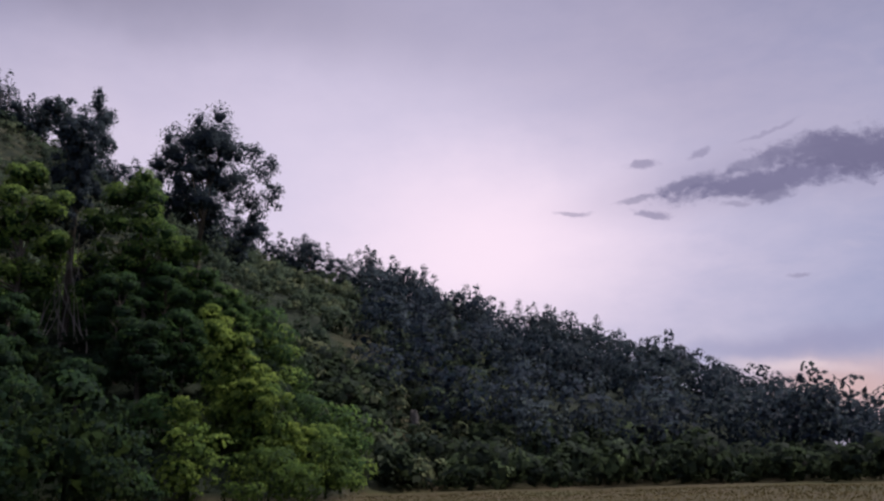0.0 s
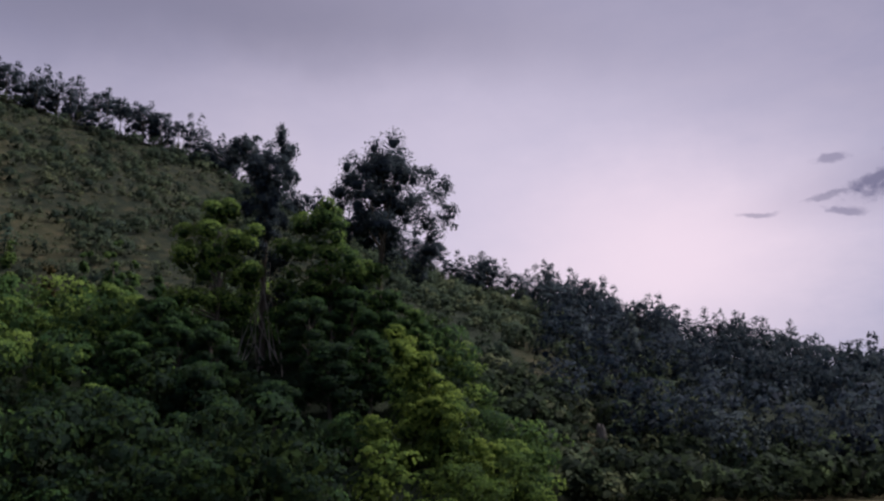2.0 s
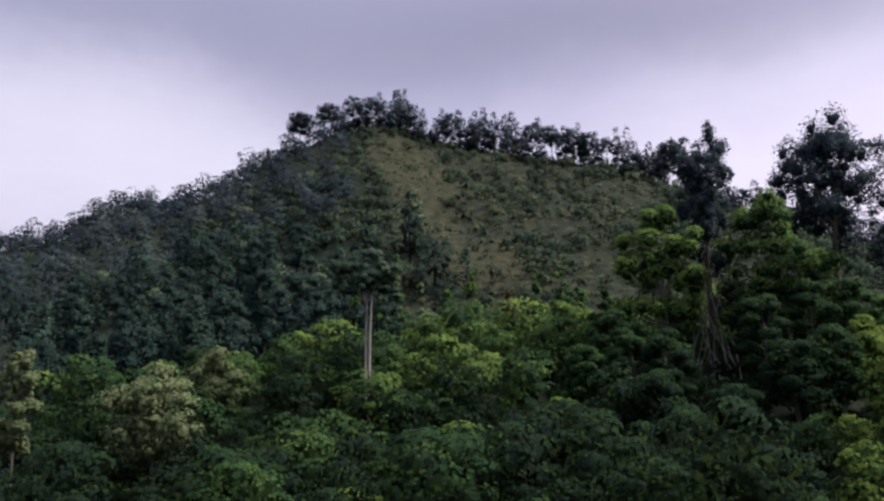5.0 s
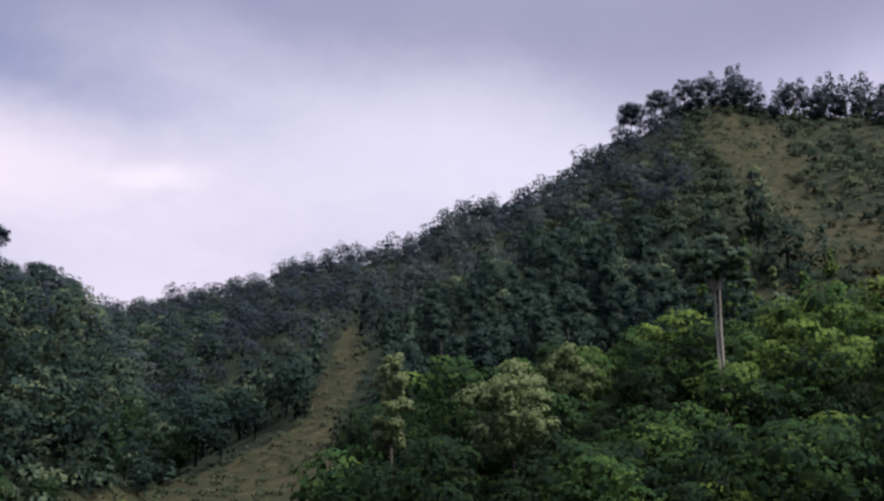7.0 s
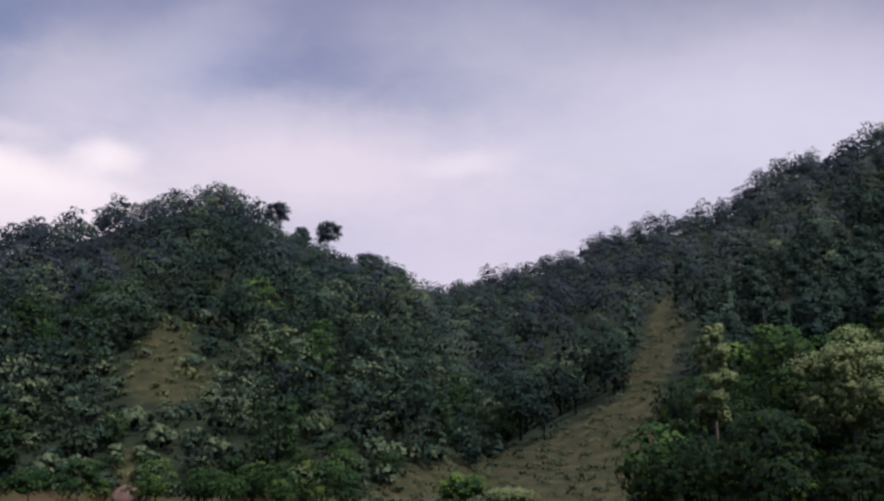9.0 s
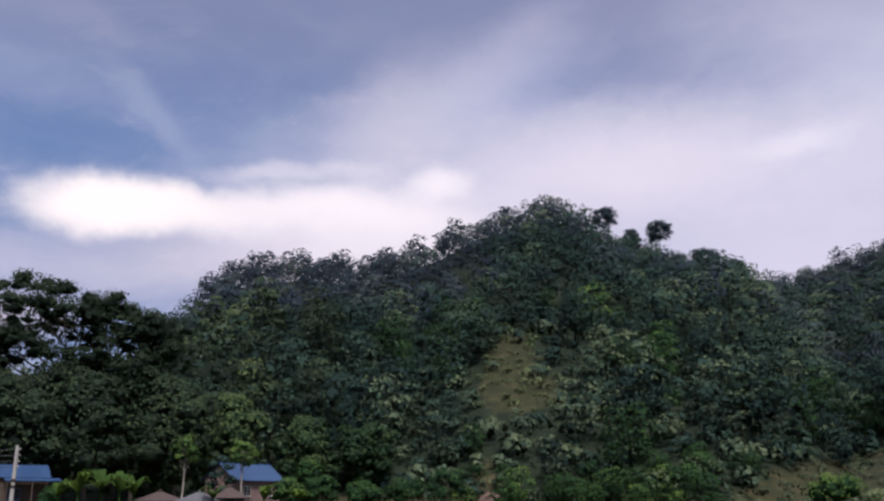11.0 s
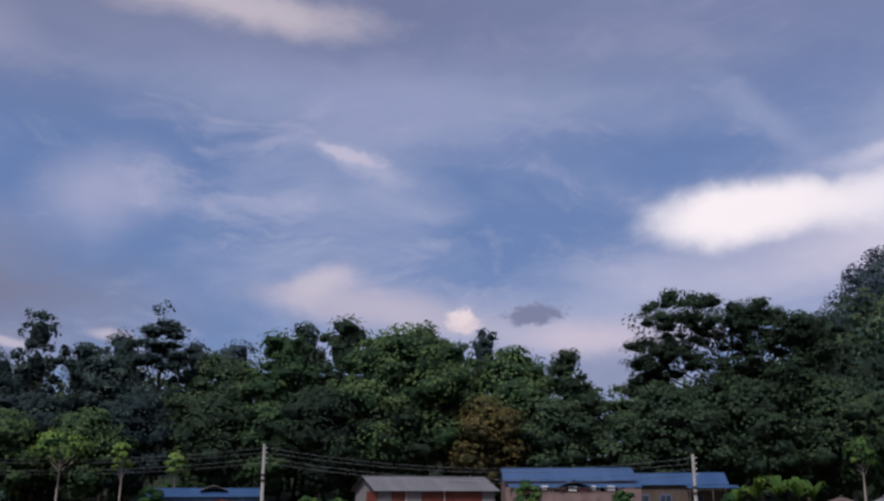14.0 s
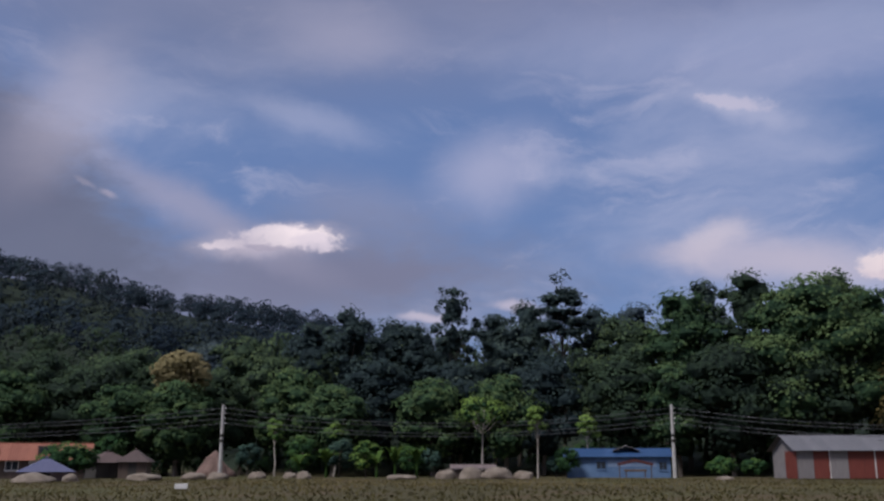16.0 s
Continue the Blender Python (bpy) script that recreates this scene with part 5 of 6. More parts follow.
def window(thing, x, z, wide, tall, y, mat=WHITE_PAINT):
    fr = box("window", x - wide / 2 - 0.07, x + wide / 2 + 0.07, y - 0.06, y - 0.01, z - 0.07, z + tall + 0.07, mat, thing)
    box("pane", x - wide / 2, x - 0.03, y - 0.075, y - 0.062, z, z + tall, GLASS, fr, bevel=0)
    box("pane", x + 0.03, x + wide / 2, y - 0.075, y - 0.062, z, z + tall, GLASS, fr, bevel=0)
    box("sill", x - wide / 2 - 0.12, x + wide / 2 + 0.12, y - 0.14, y - 0.077, z - 0.14, z - 0.075, mat, fr)


def placed(name, label, category, az, r, turn=0.0, group="", z=None):
    ob = tagged(new(name), label, category, group)
    ob.matrix_world = facing(az, r, float(ground_z(az, r)) if z is None else z, turn)
    return ob


# ---- the village ----
HOUSES = "village houses"
shed = placed("shed", "long shed with grey metal roof and red and grey panels", "shed", 140.0, 101, 26, HOUSES)
gable_wall("end_wall", -6.9, 0, 6.0, 2.85, 4.2, GREY_PANEL, shed)
gable_wall("end_wall", 6.75, 0, 6.0, 2.85, 4.2, GREY_PANEL, shed)
box("back_wall", -6.75, 6.75, 5.85, 6.0, -0.3, 2.85, GREY_PANEL, shed)
box("front_wall", -6.75, 6.75, 0.0, 0.12, -0.3, 2.85, BROWN_WALL, shed)
x = -6.75
for wide, mat in ((1.5, GREY_PANEL), (1.55, RED_PANEL), (0.1, WHITE_PAINT), (1.75, GREY_PANEL), (1.6, RED_PANEL), (1.0, RED_PANEL), (0.12, WHITE_PAINT), (1.0, RED_PANEL), (2.0, RED_PANEL), (1.45, RED_PANEL), (1.43, GREY_PANEL)):
    box("panel", x, x + wide - 0.03, -0.05, -0.004, 0.1, 2.72, mat, shed, bevel=0.01)
    x += wide
box("corner_board", -7.0, -6.92, -0.06, 2.6, 0.1, 2.7, RED_PANEL, shed, "dull red end panel", 0.01)
gable_roof(shed, -6.9, 6.9, 0, 6.0, 2.85, 4.2, 0.45, GREY_ROOF, "weathered grey metal roof")

hall = placed("long_house", "long pink house with blue metal roof and veranda", "house", 132.1, 106, 9, HOUSES)
box("plinth", -7.2, 7.2, -2.2, 5.6, -0.4, 1.3, BROWN_WALL, hall)
box("front_wall", -7.0, 7.0, 0.0, 0.18, 1.3, 3.9, PINK_WALL, hall)
box("back_wall", -7.0, 7.0, 5.3, 5.48, 1.3, 3.9, PINK_WALL, hall)
for x in (-7.15, 7.0):
    gable_wall("end_wall", x, 0, 5.48, 3.9, 5.2, PINK_WALL, hall)
gable_roof(hall, -7.0, 7.0, 0, 5.48, 3.9, 5.2, 0.4, BLUE_ROOF, "bright blue metal roof")
porch = box("porch_roof", -6.9, 7.4, -0.5, -0.38, 3.44, 3.52, BLUE_ROOF, hall, "blue veranda roof")
roof_slope(porch, -6.9, 7.4, -0.35, 3.5, 2.1, 0.42, BLUE_ROOF)
gable = box("porch_gable", -0.1, 0.1, -2.7, -0.4, 3.82, 3.9, BLUE_ROOF, hall, "small blue gable over the steps")
for sx in (-1, 1):
    bm = bmesh.new()
    vs = [bm.verts.new(p) for p in ((0, -2.7, 3.88), (0, -0.4, 3.88), (sx * 1.7, -0.4, 3.2), (sx * 1.7, -2.7, 3.2), (0, -2.7, 3.8), (0, -0.4, 3.8), (sx * 1.7, -0.4, 3.12), (sx * 1.7, -2.7, 3.12))]
    for f in ((0, 1, 2, 3), (7, 6, 5, 4), (0, 3, 7, 4), (1, 5, 6, 2), (3, 2, 6, 7), (0, 4, 5, 1)):
        bm.faces.new([vs[q] for q in f])
    bmesh.ops.recalc_face_normals(bm, faces=bm.faces[:])
    solid("gable_slope", bm, BLUE_ROOF, gable)
for x in (-6.6, -4.4, -2.2, -1.3, 1.3, 2.6, 4.8, 6.9):
    box("post", x - 0.09, x + 0.09, -2.25, -2.07, 1.3, 3.08, PINK_WALL, hall)
for x0, x1 in ((-6.5, -4.5), (-4.3, -2.3), (-2.1, -1.4), (-1.2, 1.2), (1.4, 2.5), (2.7, 4.7), (4.9, 6.8)):
    box("balustrade", x0, x1, -2.2, -2.08, 1.35, 2.55, PINK_WALL, hall)
box("rail", -6.6, 6.9, -2.24, -2.04, 2.55, 2.64, PINK_WALL, hall)
box("floor_edge", -7.1, 7.1, -2.32, -2.2, 1.16, 1.34, PINK_WALL, hall, "pink edge of the raised floor")
box("end_room", 4.9, 7.2, -2.5, -2.33, -0.3, 2.9, PINK_WALL, hall, "pink end wall of the veranda")
for x in (-6.8, -4.6, -2.4, -0.2, 2.0, 4.2):
    box("pier", x - 0.16, x + 0.16, -2.5, -2.33, -0.3, 1.15, PINK_WALL, hall)
for x in (-5.3, -2.9, 3.2, 5.4):
    window(hall, x, 2.1, 1.1, 1.0, 0.0)
box("door", -0.5, 0.5, -0.05, -0.004, 1.32, 3.4, BROWN_WALL, hall, "brown plank door")
for x, wide, z in ((3.6, 0.8, 2.75), (-3.5, 0.7, 2.8), (-0.6, 0.9, 2.72), (1.9, 0.5, 2.78)):
    box("cloth", x, x + wide, -2.3, -2.27, z, z + 0.5, WHITE_PAINT, hall, "white cloth hung over the rail")
for x, wide in ((-5.6, 0.6), (0.6, 0.5)):
    box("cloth", x, x + wide, -2.3, -2.27, 2.68, 3.15, RED_PANEL, hall, "red cloth hung over the rail")

wing = placed("blue_roofed_house", "low house with bright blue metal roof beside the long house", "house", 126.0, 108, 6, HOUSES)
box("front_wall", -5.2, 5.2, 0, 0.15, -0.3, 3.6, BROWN_WALL, wing)
box("back_wall", -5.2, 5.2, 4.6, 4.75, -0.3, 3.6, BROWN_WALL, wing)
for x in (-5.35, 5.2):
    gable_wall("end_wall", x, 0, 4.75, 3.6, 4.75, PINK_WALL, wing)
gable_roof(wing, -5.2, 5.2, 0, 4.75, 3.6, 4.75, 0.35, BLUE_ROOF, "bright blue metal roof")
lean = box("lean_to_roof", 1.0, 6.4, -0.5, -0.4, 3.38, 3.46, BLUE_ROOF, wing)
roof_slope(lean, 1.0, 6.4, -0.38, 3.44, 1.7, 0.3, BLUE_ROOF)
for x in (1.2, 3.6, 6.2):
    box("post", x - 0.06, x + 0.06, -2.0, -1.88, -0.2, 3.05, BROWN_WALL, wing)
for x in (-3.6, -1.2, 2.2):
    window(wing, x, 1.3, 1.1, 1.1, 0.0, BLUE_WALL)
box("door", 3.6, 4.5, -0.05, -0.004, 0.05, 2.1, BROWN_WALL, wing)

cottage = placed("hill_cottage", "small cottage with bright blue roof half hidden by bushes", "house", 111.7, 112, 48, HOUSES)
box("front_wall", -3.8, 3.8, 0, 0.15, -0.5, 3.4, PINK_WALL, cottage)
box("back_wall", -3.8, 3.8, 4.2, 4.35, -0.5, 3.4, PINK_WALL, cottage)
for x in (-3.95, 3.8):
    gable_wall("end_wall", x, 0, 4.35, 3.4, 5.0, PINK_WALL, cottage)
gable_roof(cottage, -3.8, 3.8, 0, 4.35, 3.4, 5.0, 0.5, BLUE_ROOF, "bright blue metal roof")
window(cottage, -1.8, 1.5, 1.0, 1.0, 0.0)
window(cottage, 1.8, 1.5, 1.0, 1.0, 0.0)

blue = placed("blue_house", "low light blue house with blue metal roof", "house", 153.6, 110, 3, HOUSES)
box("front_wall", -5.7, 5.7, 0, 0.15, -0.3, 2.35, BLUE_WALL, blue)
box("back_wall", -5.7, 5.7, 4.6, 4.75, -0.3, 2.35, BLUE_WALL, blue)
for x in (-5.85, 5.7):
    gable_wall("end_wall", x, 0, 4.75, 2.35, 3.15, BLUE_WALL, blue)
gable_roof(blue, -5.7, 5.7, 0, 4.75, 2.35, 3.15, 0.45, BLUE_ROOF, "blue metal roof")
cap = box("vent_gable", 0.9, 1.1, 0.6, 2.3, 3.5, 3.58, GREY_PANEL, blue)
for sx in (-1, 1):
    bm = bmesh.new()
    vs = [bm.verts.new(p) for p in ((1, 0.6, 3.56), (1, 2.3, 3.56), (1 + sx * 1.5, 2.3, 3.05), (1 + sx * 1.5, 0.6, 3.05), (1, 0.6, 3.5), (1, 2.3, 3.5), (1 + sx * 1.5, 2.3, 2.99), (1 + sx * 1.5, 0.6, 2.99))]
    for f in ((0, 1, 2, 3), (7, 6, 5, 4), (0, 3, 7, 4), (1, 5, 6, 2), (3, 2, 6, 7), (0, 4, 5, 1)):
        bm.faces.new([vs[q] for q in f])
    bmesh.ops.recalc_face_normals(bm, faces=bm.faces[:])
    solid("gable_slope", bm, GREY_PANEL, cap)
window(blue, -1.9, 1.0, 1.0, 0.75, 0.0, BLUE_WALL)
window(blue, 5.0, 0.9, 0.8, 0.8, 0.0, BLUE_WALL)
box("band", -1.1, 4.3, -0.03, -0.004, 1.2, 1.9, PALE_BLUE, blue, "pale blue boards along the wall", 0.01)
stall = placed("market_stall", "small dark red awning on posts before the blue house", "stall", 152.6, 106, 0)
bm = bmesh.new()
for sx in (-1, 1):
    vs = [bm.verts.new(p) for p in ((0, -0.8, 2.0), (0, 0.8, 2.0), (sx * 1.9, 0.8, 1.55), (sx * 1.9, -0.8, 1.55), (0, -0.8, 1.7), (0, 0.8, 1.7), (sx * 1.9, 0.8, 1.25), (sx * 1.9, -0.8, 1.25))]
    for f in ((0, 1, 2, 3), (7, 6, 5, 4), (0, 3, 7, 4), (1, 5, 6, 2), (3, 2, 6, 7), (0, 4, 5, 1)):
        bm.faces.new([vs[q] for q in f])
bmesh.ops.recalc_face_normals(bm, faces=bm.faces[:])
solid("awning", bm, DARK_RED, stall, "dull dark red awning")
for x in (-1.7, 1.7):
    for y in (-0.7, 0.7):
        box("post", x - 0.05, x + 0.05, y - 0.05, y + 0.05, -0.2, 1.55, BROWN_WALL, stall)
box("counter", -1.2, 1.2, -0.7, -0.3, 0.65, 0.9, BROWN_WALL, stall)
for x in (-1.0, 1.0):
    box("counter_leg", x - 0.06, x + 0.06, -0.55, -0.45, -0.2, 0.65, BROWN_WALL, stall)

tiled = placed("tiled_house", "low house with long orange tiled roof", "house", 188.6, 112, -6, HOUSES)
box("front_wall", -8.0, 8.0, 0, 0.18, -0.3, 2.1, BROWN_WALL, tiled)
box("back_wall", -8.0, 8.0, 5.4, 5.58, -0.3, 2.1, BROWN_WALL, tiled)
for x in (-8.15, 8.0):
    gable_wall("end_wall", x, 0, 5.58, 2.1, 3.7, BROWN_WALL, tiled)
gable_roof(tiled, -8.0, 8.0, 0, 5.58, 2.1, 3.7, 0.5, TILE_ROOF, "faded orange tiled roof")
for x in (-2.0, 3.6):
    d = box("dormer", x - 0.7, x + 0.7, 0.5, 2.0, 2.55, 3.45, RUST_ROOF, tiled, "small dark dormer")
    box("pane", x - 0.45, x + 0.45, 0.48, 0.495, 2.75, 3.25, GLASS, d, bevel=0)
for x in (-5.5, 0.5, 5.5):
    window(tiled, x, 0.9, 1.2, 0.9, 0.0)
box("door", 2.2, 3.1, -0.05, -0.004, 0.02, 1.95, WHITE_PAINT, tiled)


def hut(name, label, az, r, wide, eave, top, roof, wall, turn=0.0):
    """A hut with a four-sided roof."""
    h = placed(name, label, "hut", az, r, turn)
    k = wide / 2
    box("wall", -k * 0.8, k * 0.8, -k * 0.8, k * 0.8, -0.2, eave, wall, h)
    bm = bmesh.new()
    lo = [bm.verts.new((a * k, b * k, eave - 0.1)) for a, b in ((-1, -1), (1, -1), (1, 1), (-1, 1))]
    hi = [bm.verts.new((a * k * 0.12, b * k * 0.12, top)) for a, b in ((-1, -1), (1, -1), (1, 1), (-1, 1))]
    bm.faces.new(lo[::-1])
    bm.faces.new(hi)
    for q in range(4):
        bm.faces.new((lo[q], lo[(q + 1) % 4], hi[(q + 1) % 4], hi[q]))
    r_ = solid("roof", bm, roof, h)
    box("finial", -0.12, 0.12, -0.12, 0.12, top, top + 0.22, roof, r_)
    # dark panel on the closed wall, painted as a doorway's shade
    box("door", -0.4, 0.4, -k * 0.8 - 0.05, -k * 0.8 - 0.004, 0.0, min(eave - 0.15, 1.9), DARK_INSIDE, h, "dark panel standing in for the shade of an open doorway")
    return h


hut("small_hut", "small hut with violet-blue pyramid roof", 186.6, 101, 5.4, 0.95, 2.1, VIOLET_ROOF, TARP)
hut("rusty_hut", "dark hut with rusty metal roof beside a heap", 183.4, 108, 4.4, 1.7, 2.7, RUST_ROOF, DARK_INSIDE, 20)
hut("rusty_hut", "low brown hut with rusty roof", 181.9, 106, 3.6, 1.8, 2.9, RUST_ROOF, BROWN_WALL, -10)
hut("brown_shack", "low shack with grey-brown roof among plantains", 117.2, 98, 4.2, 1.25, 2.0, RUST_ROOF, BROWN_WALL, 15)
hut("brown_shack", "low shack with pale grey roof among plantains", 115.0, 97, 4.0, 1.15, 1.9, GREY_ROOF, BROWN_WALL, -12)
hut("brown_shack", "low shack with rusty roof behind the bushes", 113.3, 99, 3.4, 1.4, 2.3, RUST_ROOF, BROWN_WALL, 5)

low = placed("low_shed", "low shed with dull pinkish-brown sheet roof behind the stones", "shed", 162.2, 103, 0)
box("wall", -2.2, 2.2, 0, 1.6, -0.2, 0.9, BROWN_WALL, low)
r_ = box("roof", -2.5, 2.5, 0.7, 0.9, 1.42, 1.5, TARP, low)
roof_slope(r_, -2.5, 2.5, 0.8, 1.46, 1.1, 0.45, TARP)
roof_slope(r_, -2.5, 2.5, 0.8, 1.46, 1.1, 0.45, TARP, True)


def boulder(label, az, r, wide, tall, mat=STONE, name="boulder", category="boulder", group="pale stones along the field edge", z=None):
    bm = bmesh.new()
    bmesh.ops.create_icosphere(bm, subdivisions=3, radius=1.0)
    seed = Vector((az, r, 3.1))
    for v in bm.verts:
        k = 1 + 0.28 * noise.noise(v.co * 1.3 + seed) + 0.12 * noise.noise(v.co * 3.7 + seed) + 0.05 * noise.noise(v.co * 9 + seed)
        v.co = Vector((v.co.x * wide * k, v.co.y * wide * 0.8 * k, max(v.co.z, -0.35) * tall * k))
    ob = solid(name, bm, mat, None, smooth=True)
    ob.matrix_world = facing(az, r, (float(ground_z(az, r)) if z is None else z) + tall * 0.2, az * 7 % 60)
    return tagged(ob, label, category, group)


for a, wide, tall, r in ((162.3, 1.6, 1.3, 98), (161.3, 1.0, 0.9, 98), (187.2, 2.4, 1.0, 97), (185.3, 0.9, 0.75, 97), (181.4, 2.0, 0.75, 99), (178.6, 1.5, 0.9, 100), (177.3, 1.3, 0.85, 100), (175.0, 0.95, 0.8, 99),
                         (173.1, 0.8, 0.75, 100), (172.3, 0.9, 0.85, 100), (163.8, 1.15, 1.1, 99), (160.7, 1.9, 1.35, 99), (159.2, 1.2, 1.0, 100), (166.5, 1.8, 0.5, 99), (147.6, 0.9, 0.45, 98)):
    boulder("pale tan boulder at the edge of the field", a, r, wide * 0.9, tall * 0.75)
bm = bmesh.new()
bmesh.ops.create_cone(bm, cap_ends=True, segments=28, radius1=2.7, radius2=0.25, depth=3.0)
bmesh.ops.subdivide_edges(bm, edges=bm.edges[:], cuts=3, use_grid_fill=True)
for v in bm.verts:
    if v.co.z > -1.4:
        v.co += Vector((noise.noise(v.co * 1.1), noise.noise(v.co * 1.1 + Vector((5, 2, 1))), noise.noise(v.co * 1.7 + Vector((1, 7, 3))))) * 0.42
heap = tagged(solid("earth_heap", bm, EARTH, None, smooth=True), "reddish brown heap of earth behind a pole", "earth heap", "earth")
heap.matrix_world = facing(177.5, 113, float(ground_z(177.5, 113)) + 1.4)
boulder("weathered grey rock face on the landslip slope", 2.0, 150, 0.9, 2.2, ROCK, "rock_outcrop", "rock", "rock outcrops")
boulder("pale tan rock bared on the domed hill", 96.5, 262, 2.8, 2.6, STONE, "rock_outcrop", "rock", "rock outcrops")
boulder("pale bare earth patch at the foot of the hill", 97.8, 128, 2.4, 1.6, EARTH, "earth_heap", "earth heap", "earth")

marker = placed("field_marker", "small white marker board on two short legs", "marker", 179.3, 60, 0)
box("board", -0.38, 0.38, -0.02, 0.02, 0.12, 0.42, WHITE_PAINT, marker)
for x in (-0.28, 0.28):
    box("leg", x - 0.025, x + 0.025, 0.022, 0.06, -0.15, 0.36, BROWN_WALL, marker)

# ---- power line ----
POLES = "concrete poles of the power line"
ends = []
for a, r in ((204.5, 165), (177.15, 108.5), (150.35, 108.5), (124.95, 103)):
    g = float(ground_z(a, r)) - (1.5 if r == 103 else 0.0)
    pole = placed("utility_pole", "tall grey concrete utility pole carrying four wires", "utility pole", a, r, 0, POLES, g)
    bm = bmesh.new()
    bmesh.ops.create_cone(bm, cap_ends=True, segments=8, radius1=0.24, radius2=0.15, depth=8.6, matrix=Matrix.Translation((0, 0, 3.7)))
    solid("post", bm, CONCRETE, pole)
    rack = box("rack", 0.16, 0.21, -0.05, 0.05, 5.75, 7.75, WIRE, pole)
    for q in range(4):
        bm = bmesh.new()
        bmesh.ops.create_cone(bm, cap_ends=True, segments=8, radius1=0.07, radius2=0.055, depth=0.14, matrix=Matrix.Translation((0.28, 0, 5.95 + 0.56 * q)))
        solid("insulator", bm, WHITE_PAINT, rack)
    for z in (4.6, 4.0):
        bm = bmesh.new()
        bmesh.ops.create_cone(bm, cap_ends=True, segments=8, radius1=0.225, radius2=0.22, depth=0.32, matrix=Matrix.Translation((0, 0, z)))
        solid("band", bm, DARK_INSIDE, pole, "black band round the pole")
    ends.append((facing(a, r, g) @ Vector((0.28, 0, 5.95)), a))
for (p, _), (q, _) in zip(ends, ends[1:]):
    line = tagged(new("power_line"), "four sagging black wires between two poles", "power line", "spans of the power line")
    line.matrix_world = Matrix.Translation(p)
    for k in range(4):
        pts = []
        for t_ in np.linspace(0, 1, 15):
            c = p.lerp(q, float(t_)) - p
            pts.append((c.x, c.y, c.z + 0.56 * k - (1.5 + 0.2 * (k % 2)) * 4 * t_ * (1 - t_)))
        v, f = tube(pts, [0.024] * len(pts), 4)
        part("wire", v, f, WIRE, line)

# ---- small trees and plants of the village ----
SLENDER = "slender trees by the houses"
for a, e, d, half, tint, k in ((161.6, 3.9, 106, 2.6, 0.4, 10), (158.3, 3.4, 107, 1.0, 0.5, 4), (155.3, 2.8, 113, 1.1, 0.5, 4), (170.5, 2.4, 116, 0.9, 0.35, 3), (174.0, 2.6, 116, 0.9, 0.3, 3), (112.6, 3.2, 106, 1.2, 0.3, 4), (116.0, 3.4, 110, 1.4, 0.25, 5)):
    foot = foot_at(a, d)
    h = EYE + d * math.tan(radians(e)) - foot.z
    tree("slender_tree", "slender pale-stemmed tree with a thin yellow-green crown", foot, broad_blobs(h, half * 1.3, 0.55, k + 4, 0.6), 420, 0.2, LEAF_SHRUB, 0.13, tint + 0.42, BARK_PALE, 0.85, 0.45, group=SLENDER, core=0.3)
for a, e, d, half, tint, mat in ((185.7, 1.2, 104, 2.6, 0.55, LEAF_SHRUB), (156.6, 0.9, 108, 1.6, 0.35, LEAF_SHRUB), (170.2, 1.4, 112, 2.0, 0.35, LEAF_WOODS), (134.6, 1.25, 99, 1.6, 0.5, LEAF_SHRUB), (129.0, 0.6, 101, 1.3, 0.5, LEAF_SHRUB), (168.6, 1.3, 108, 1.8, 0.8, LEAF_SHRUB), (166.0, 1.0, 110, 1.6, 0.5, LEAF_SHRUB), (184.6, 0.9, 104, 1.5, 0.4, LEAF_SHRUB),
                                 (147.6, 0.3, 105, 1.6, 0.55, LEAF_SHRUB), (146.0, 0.2, 108, 1.4, 0.45, LEAF_SHRUB), (113.9, 2.3, 103, 1.6, 0.35, LEAF_WOODS), (110.0, 1.0, 98, 1.8, 0.5, LEAF_SHRUB), (108.0, 1.2, 104, 2.2, 0.4, LEAF_SHRUB),
                                 (105.6, 0.8, 102, 2.2, 0.45, LEAF_SHRUB), (103.0, 1.0, 106, 2.4, 0.4, LEAF_SHRUB), (123.0, 0.5, 102, 1.2, 0.4, LEAF_SHRUB), (172.4, 1.6, 112, 1.8, 0.4, LEAF_SHRUB), (175.6, 1.2, 114, 1.6, 0.3, LEAF_WOODS), (164.8, 0.8, 112, 1.6, 0.35, LEAF_WOODS),
                                 (157.2, 0.5, 109, 1.2, 0.3, LEAF_WOODS), (100.5, 1.6, 112, 2.6, 0.4, LEAF_SHRUB), (78.6, 1.2, 96, 2.8, 0.8, LEAF_SHRUB), (75.5, 0.4, 92, 2.6, 0.75, LEAF_PALE)):
    foot = foot_at(a, d)
    h = max(1.2, EYE + d * math.tan(radians(e)) - foot.z)
    tree("garden_bush", "leafy green bush beside the houses", foot, broad_blobs(h, half, 0.1, 9, 0.7), 520, 0.17, mat, 0.07, tint, group="garden bushes", core=0.6)


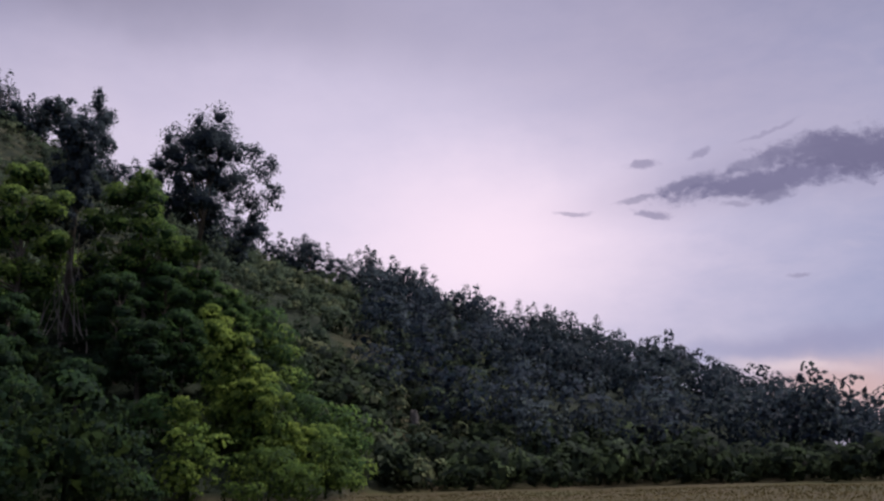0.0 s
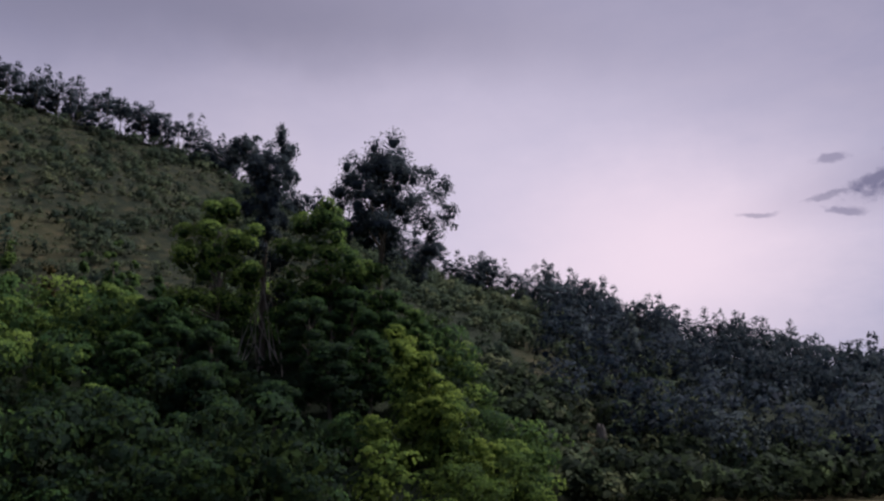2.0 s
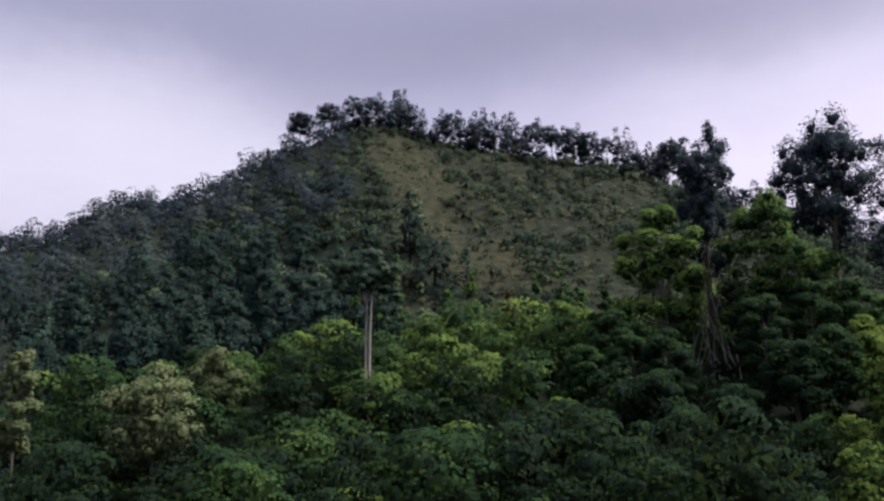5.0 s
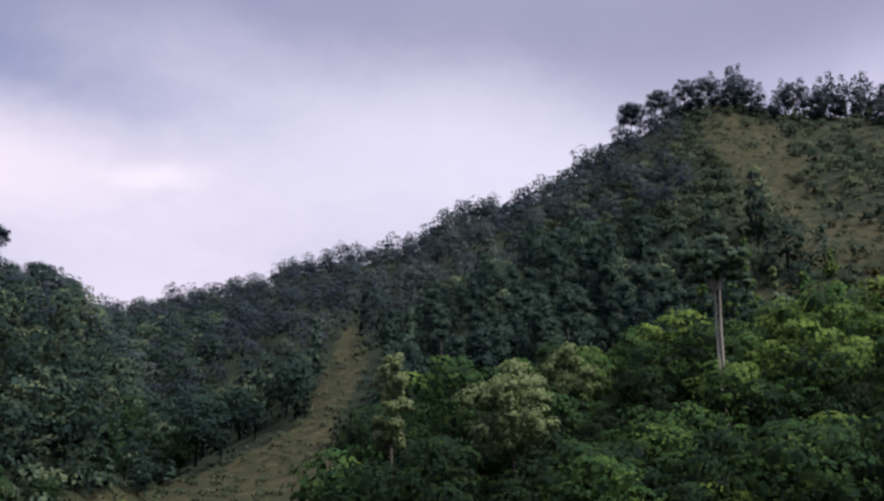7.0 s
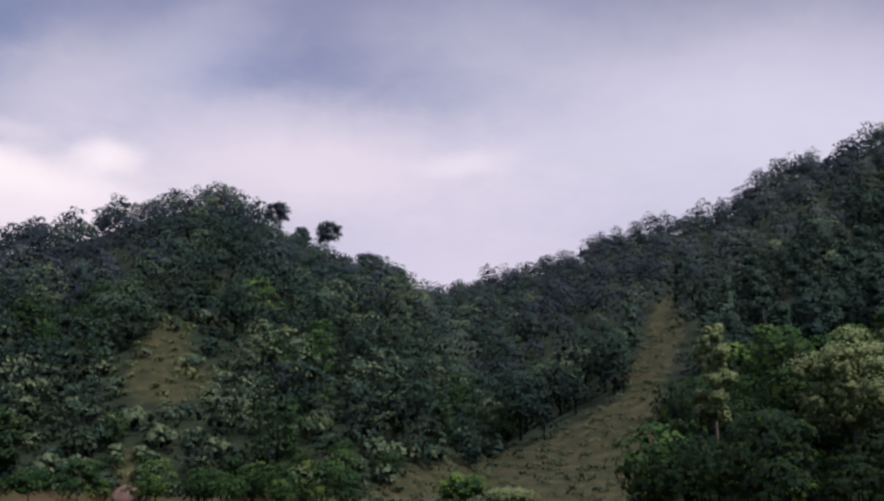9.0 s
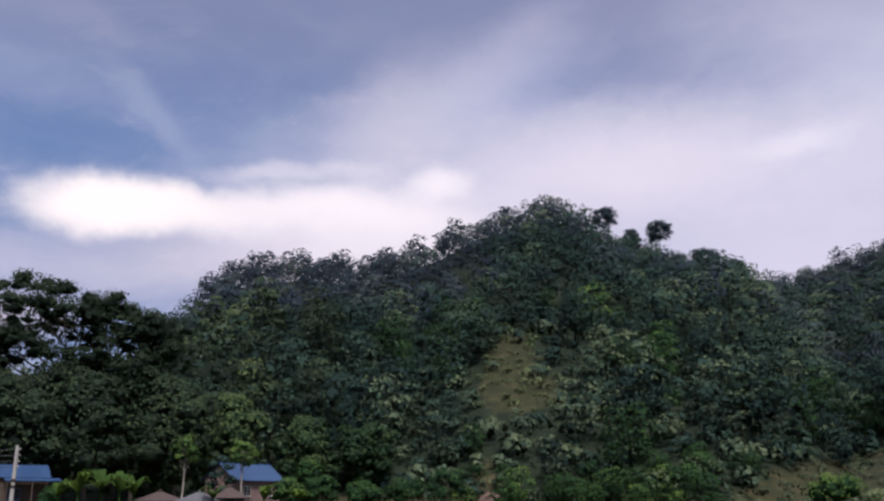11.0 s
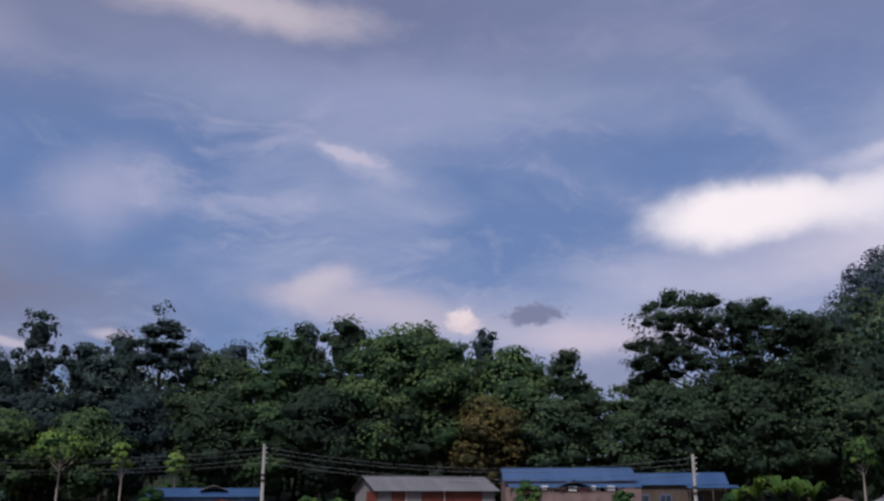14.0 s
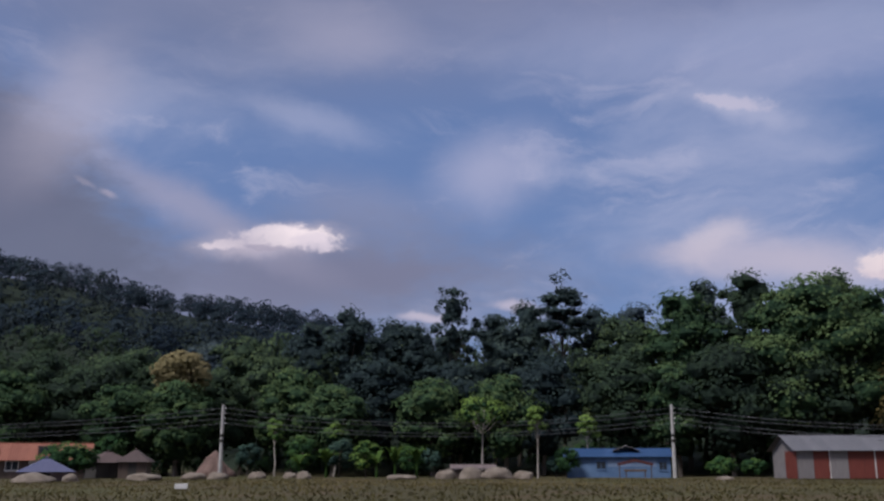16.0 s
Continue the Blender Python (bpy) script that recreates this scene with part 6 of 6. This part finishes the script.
def plantain(az, r, h, tint):
    """A plantain: a thick stem with long arching leaves, each a part."""
    p = placed("plantain", "plantain with long torn yellow-green leaves", "plantain", az, r, 0, "plantains")
    v, f = tube([(0, 0, -0.3), (0.05, 0, h * 0.25), (0, 0.05, h * 0.5)], (0.16, 0.13, 0.07), 6)
    part("stem", v, f, PLANTAIN, p, attributes=[("tint", np.full(len(v), 0.2))])
    for q in range(9):
        a, reach = rng.uniform(0, 2 * math.pi), h * rng.uniform(0.3, 0.55)
        lift = h * rng.uniform(0.18, 0.5)
        n_ = 7
        verts, faces = [], []
        for k in range(n_):
            t_ = k / (n_ - 1)
            out_, z = reach * t_, h * 0.48 + lift * math.sin(t_ * 2.2)
            wide = 0.34 * math.sin(math.pi * min(1, 0.12 + 0.88 * t_)) + 0.03
            for s_, dz in ((-1, 0.1), (0, 0.0), (1, 0.1)):
                verts.append((math.cos(a) * out_ - math.sin(a) * wide * s_, math.sin(a) * out_ + math.cos(a) * wide * s_, z + dz * wide + rng.normal(0, 0.02)))
        for k in range(n_ - 1):
            for s_ in (0, 1):
                o = k * 3 + s_
                faces.append([o, o + 1, o + 4, o + 3])
        part("leaf", np.array(verts), np.array(faces), PLANTAIN, p, attributes=[("tint", np.full(len(verts), tint + rng.uniform(-0.15, 0.15)))])


for a, r, h, tint in ((121.6, 97, 4.0, 0.7), (120.4, 99, 4.6, 0.4), (119.4, 98, 4.2, 0.35), (118.6, 100, 3.8, 0.4), (122.6, 98, 3.4, 0.5), (114.2, 95, 2.8, 0.5), (111.3, 96, 2.6, 0.7), (109.2, 95, 2.4, 0.7),
                      (166.9, 105, 3.6, 0.35), (165.6, 106, 3.8, 0.3), (168.0, 106, 3.2, 0.4), (171.0, 108, 3.4, 0.4), (134.2, 96, 2.2, 0.5), (172.6, 107, 2.8, 0.45)):
    plantain(a, r, h, tint)

# vines hanging from the twin-headed tree
vines = tagged(new("hanging_vines"), "long bare vines hanging from the twin-headed tree", "vines")
vines.matrix_world = Matrix.Translation(foot_at(22.5, 102.5))
for q in range(12):
    x0, x1 = rng.uniform(-2.2, 1.8), rng.uniform(-3.2, 2.6)
    top_, low_ = rng.uniform(8.5, 13), rng.uniform(-1.2, 2.0)
    pts = [(x0 + (x1 - x0) * t_ ** 1.6 + 0.25 * math.sin(6 * t_ + q), 0.5 * math.sin(4 * t_ + 2 * q), top_ + (low_ - top_) * t_) for t_ in np.linspace(0, 1, 8)]
    v, f = tube(pts, np.linspace(0.05, 0.09, 8), 4)
    part("vine", v, f, BARK_PALE, vines)

# ---- grass of the field ----
count = 38000
ga = np.where(rng.uniform(0, 1, count) < 0.72, rng.uniform(92, 196, count), rng.uniform(-32, 12, count))
gr = np.sqrt(rng.uniform(30 ** 2, 104 ** 2, count))
gz = ground_z(ga, gr)
keep = gz < 0.5
ga, gr, gz = ga[keep], gr[keep], gz[keep]
p = np.stack([-np.sin(np.radians(ga)) * gr, np.cos(np.radians(ga)) * gr, gz], 1)
h = rng.uniform(0.05, 0.15, len(p)) * (0.7 + 0.5 * (ripple(p[:, 0] * 3, p[:, 1] * 3) > 0))
turn = rng.uniform(0, math.pi, len(p))
side = np.stack([np.cos(turn), np.sin(turn), 0 * turn], 1) * (rng.uniform(0.03, 0.09, len(p)))[:, None]
tip = np.stack([rng.normal(0, 0.08, len(p)), rng.normal(0, 0.08, len(p)), h], 1)
v = np.stack([p - side, p + side, p + side * 0.5 + tip, p - side * 0.5 + tip * 0.92], 1).reshape(-1, 3)
tints = np.clip(0.55 + 0.4 * ripple(p[:, 0] * 2, p[:, 1] * 2) + rng.normal(0, 0.08, len(p)), 0, 1)
me = grid_mesh("field_grass", v, np.arange(len(v)).reshape(-1, 4), GRASS, [("tint", np.repeat(tints, 4))])
tagged(new("field_grass", me), "tufts of dry olive grass over the field", "grass", kind="stuff")
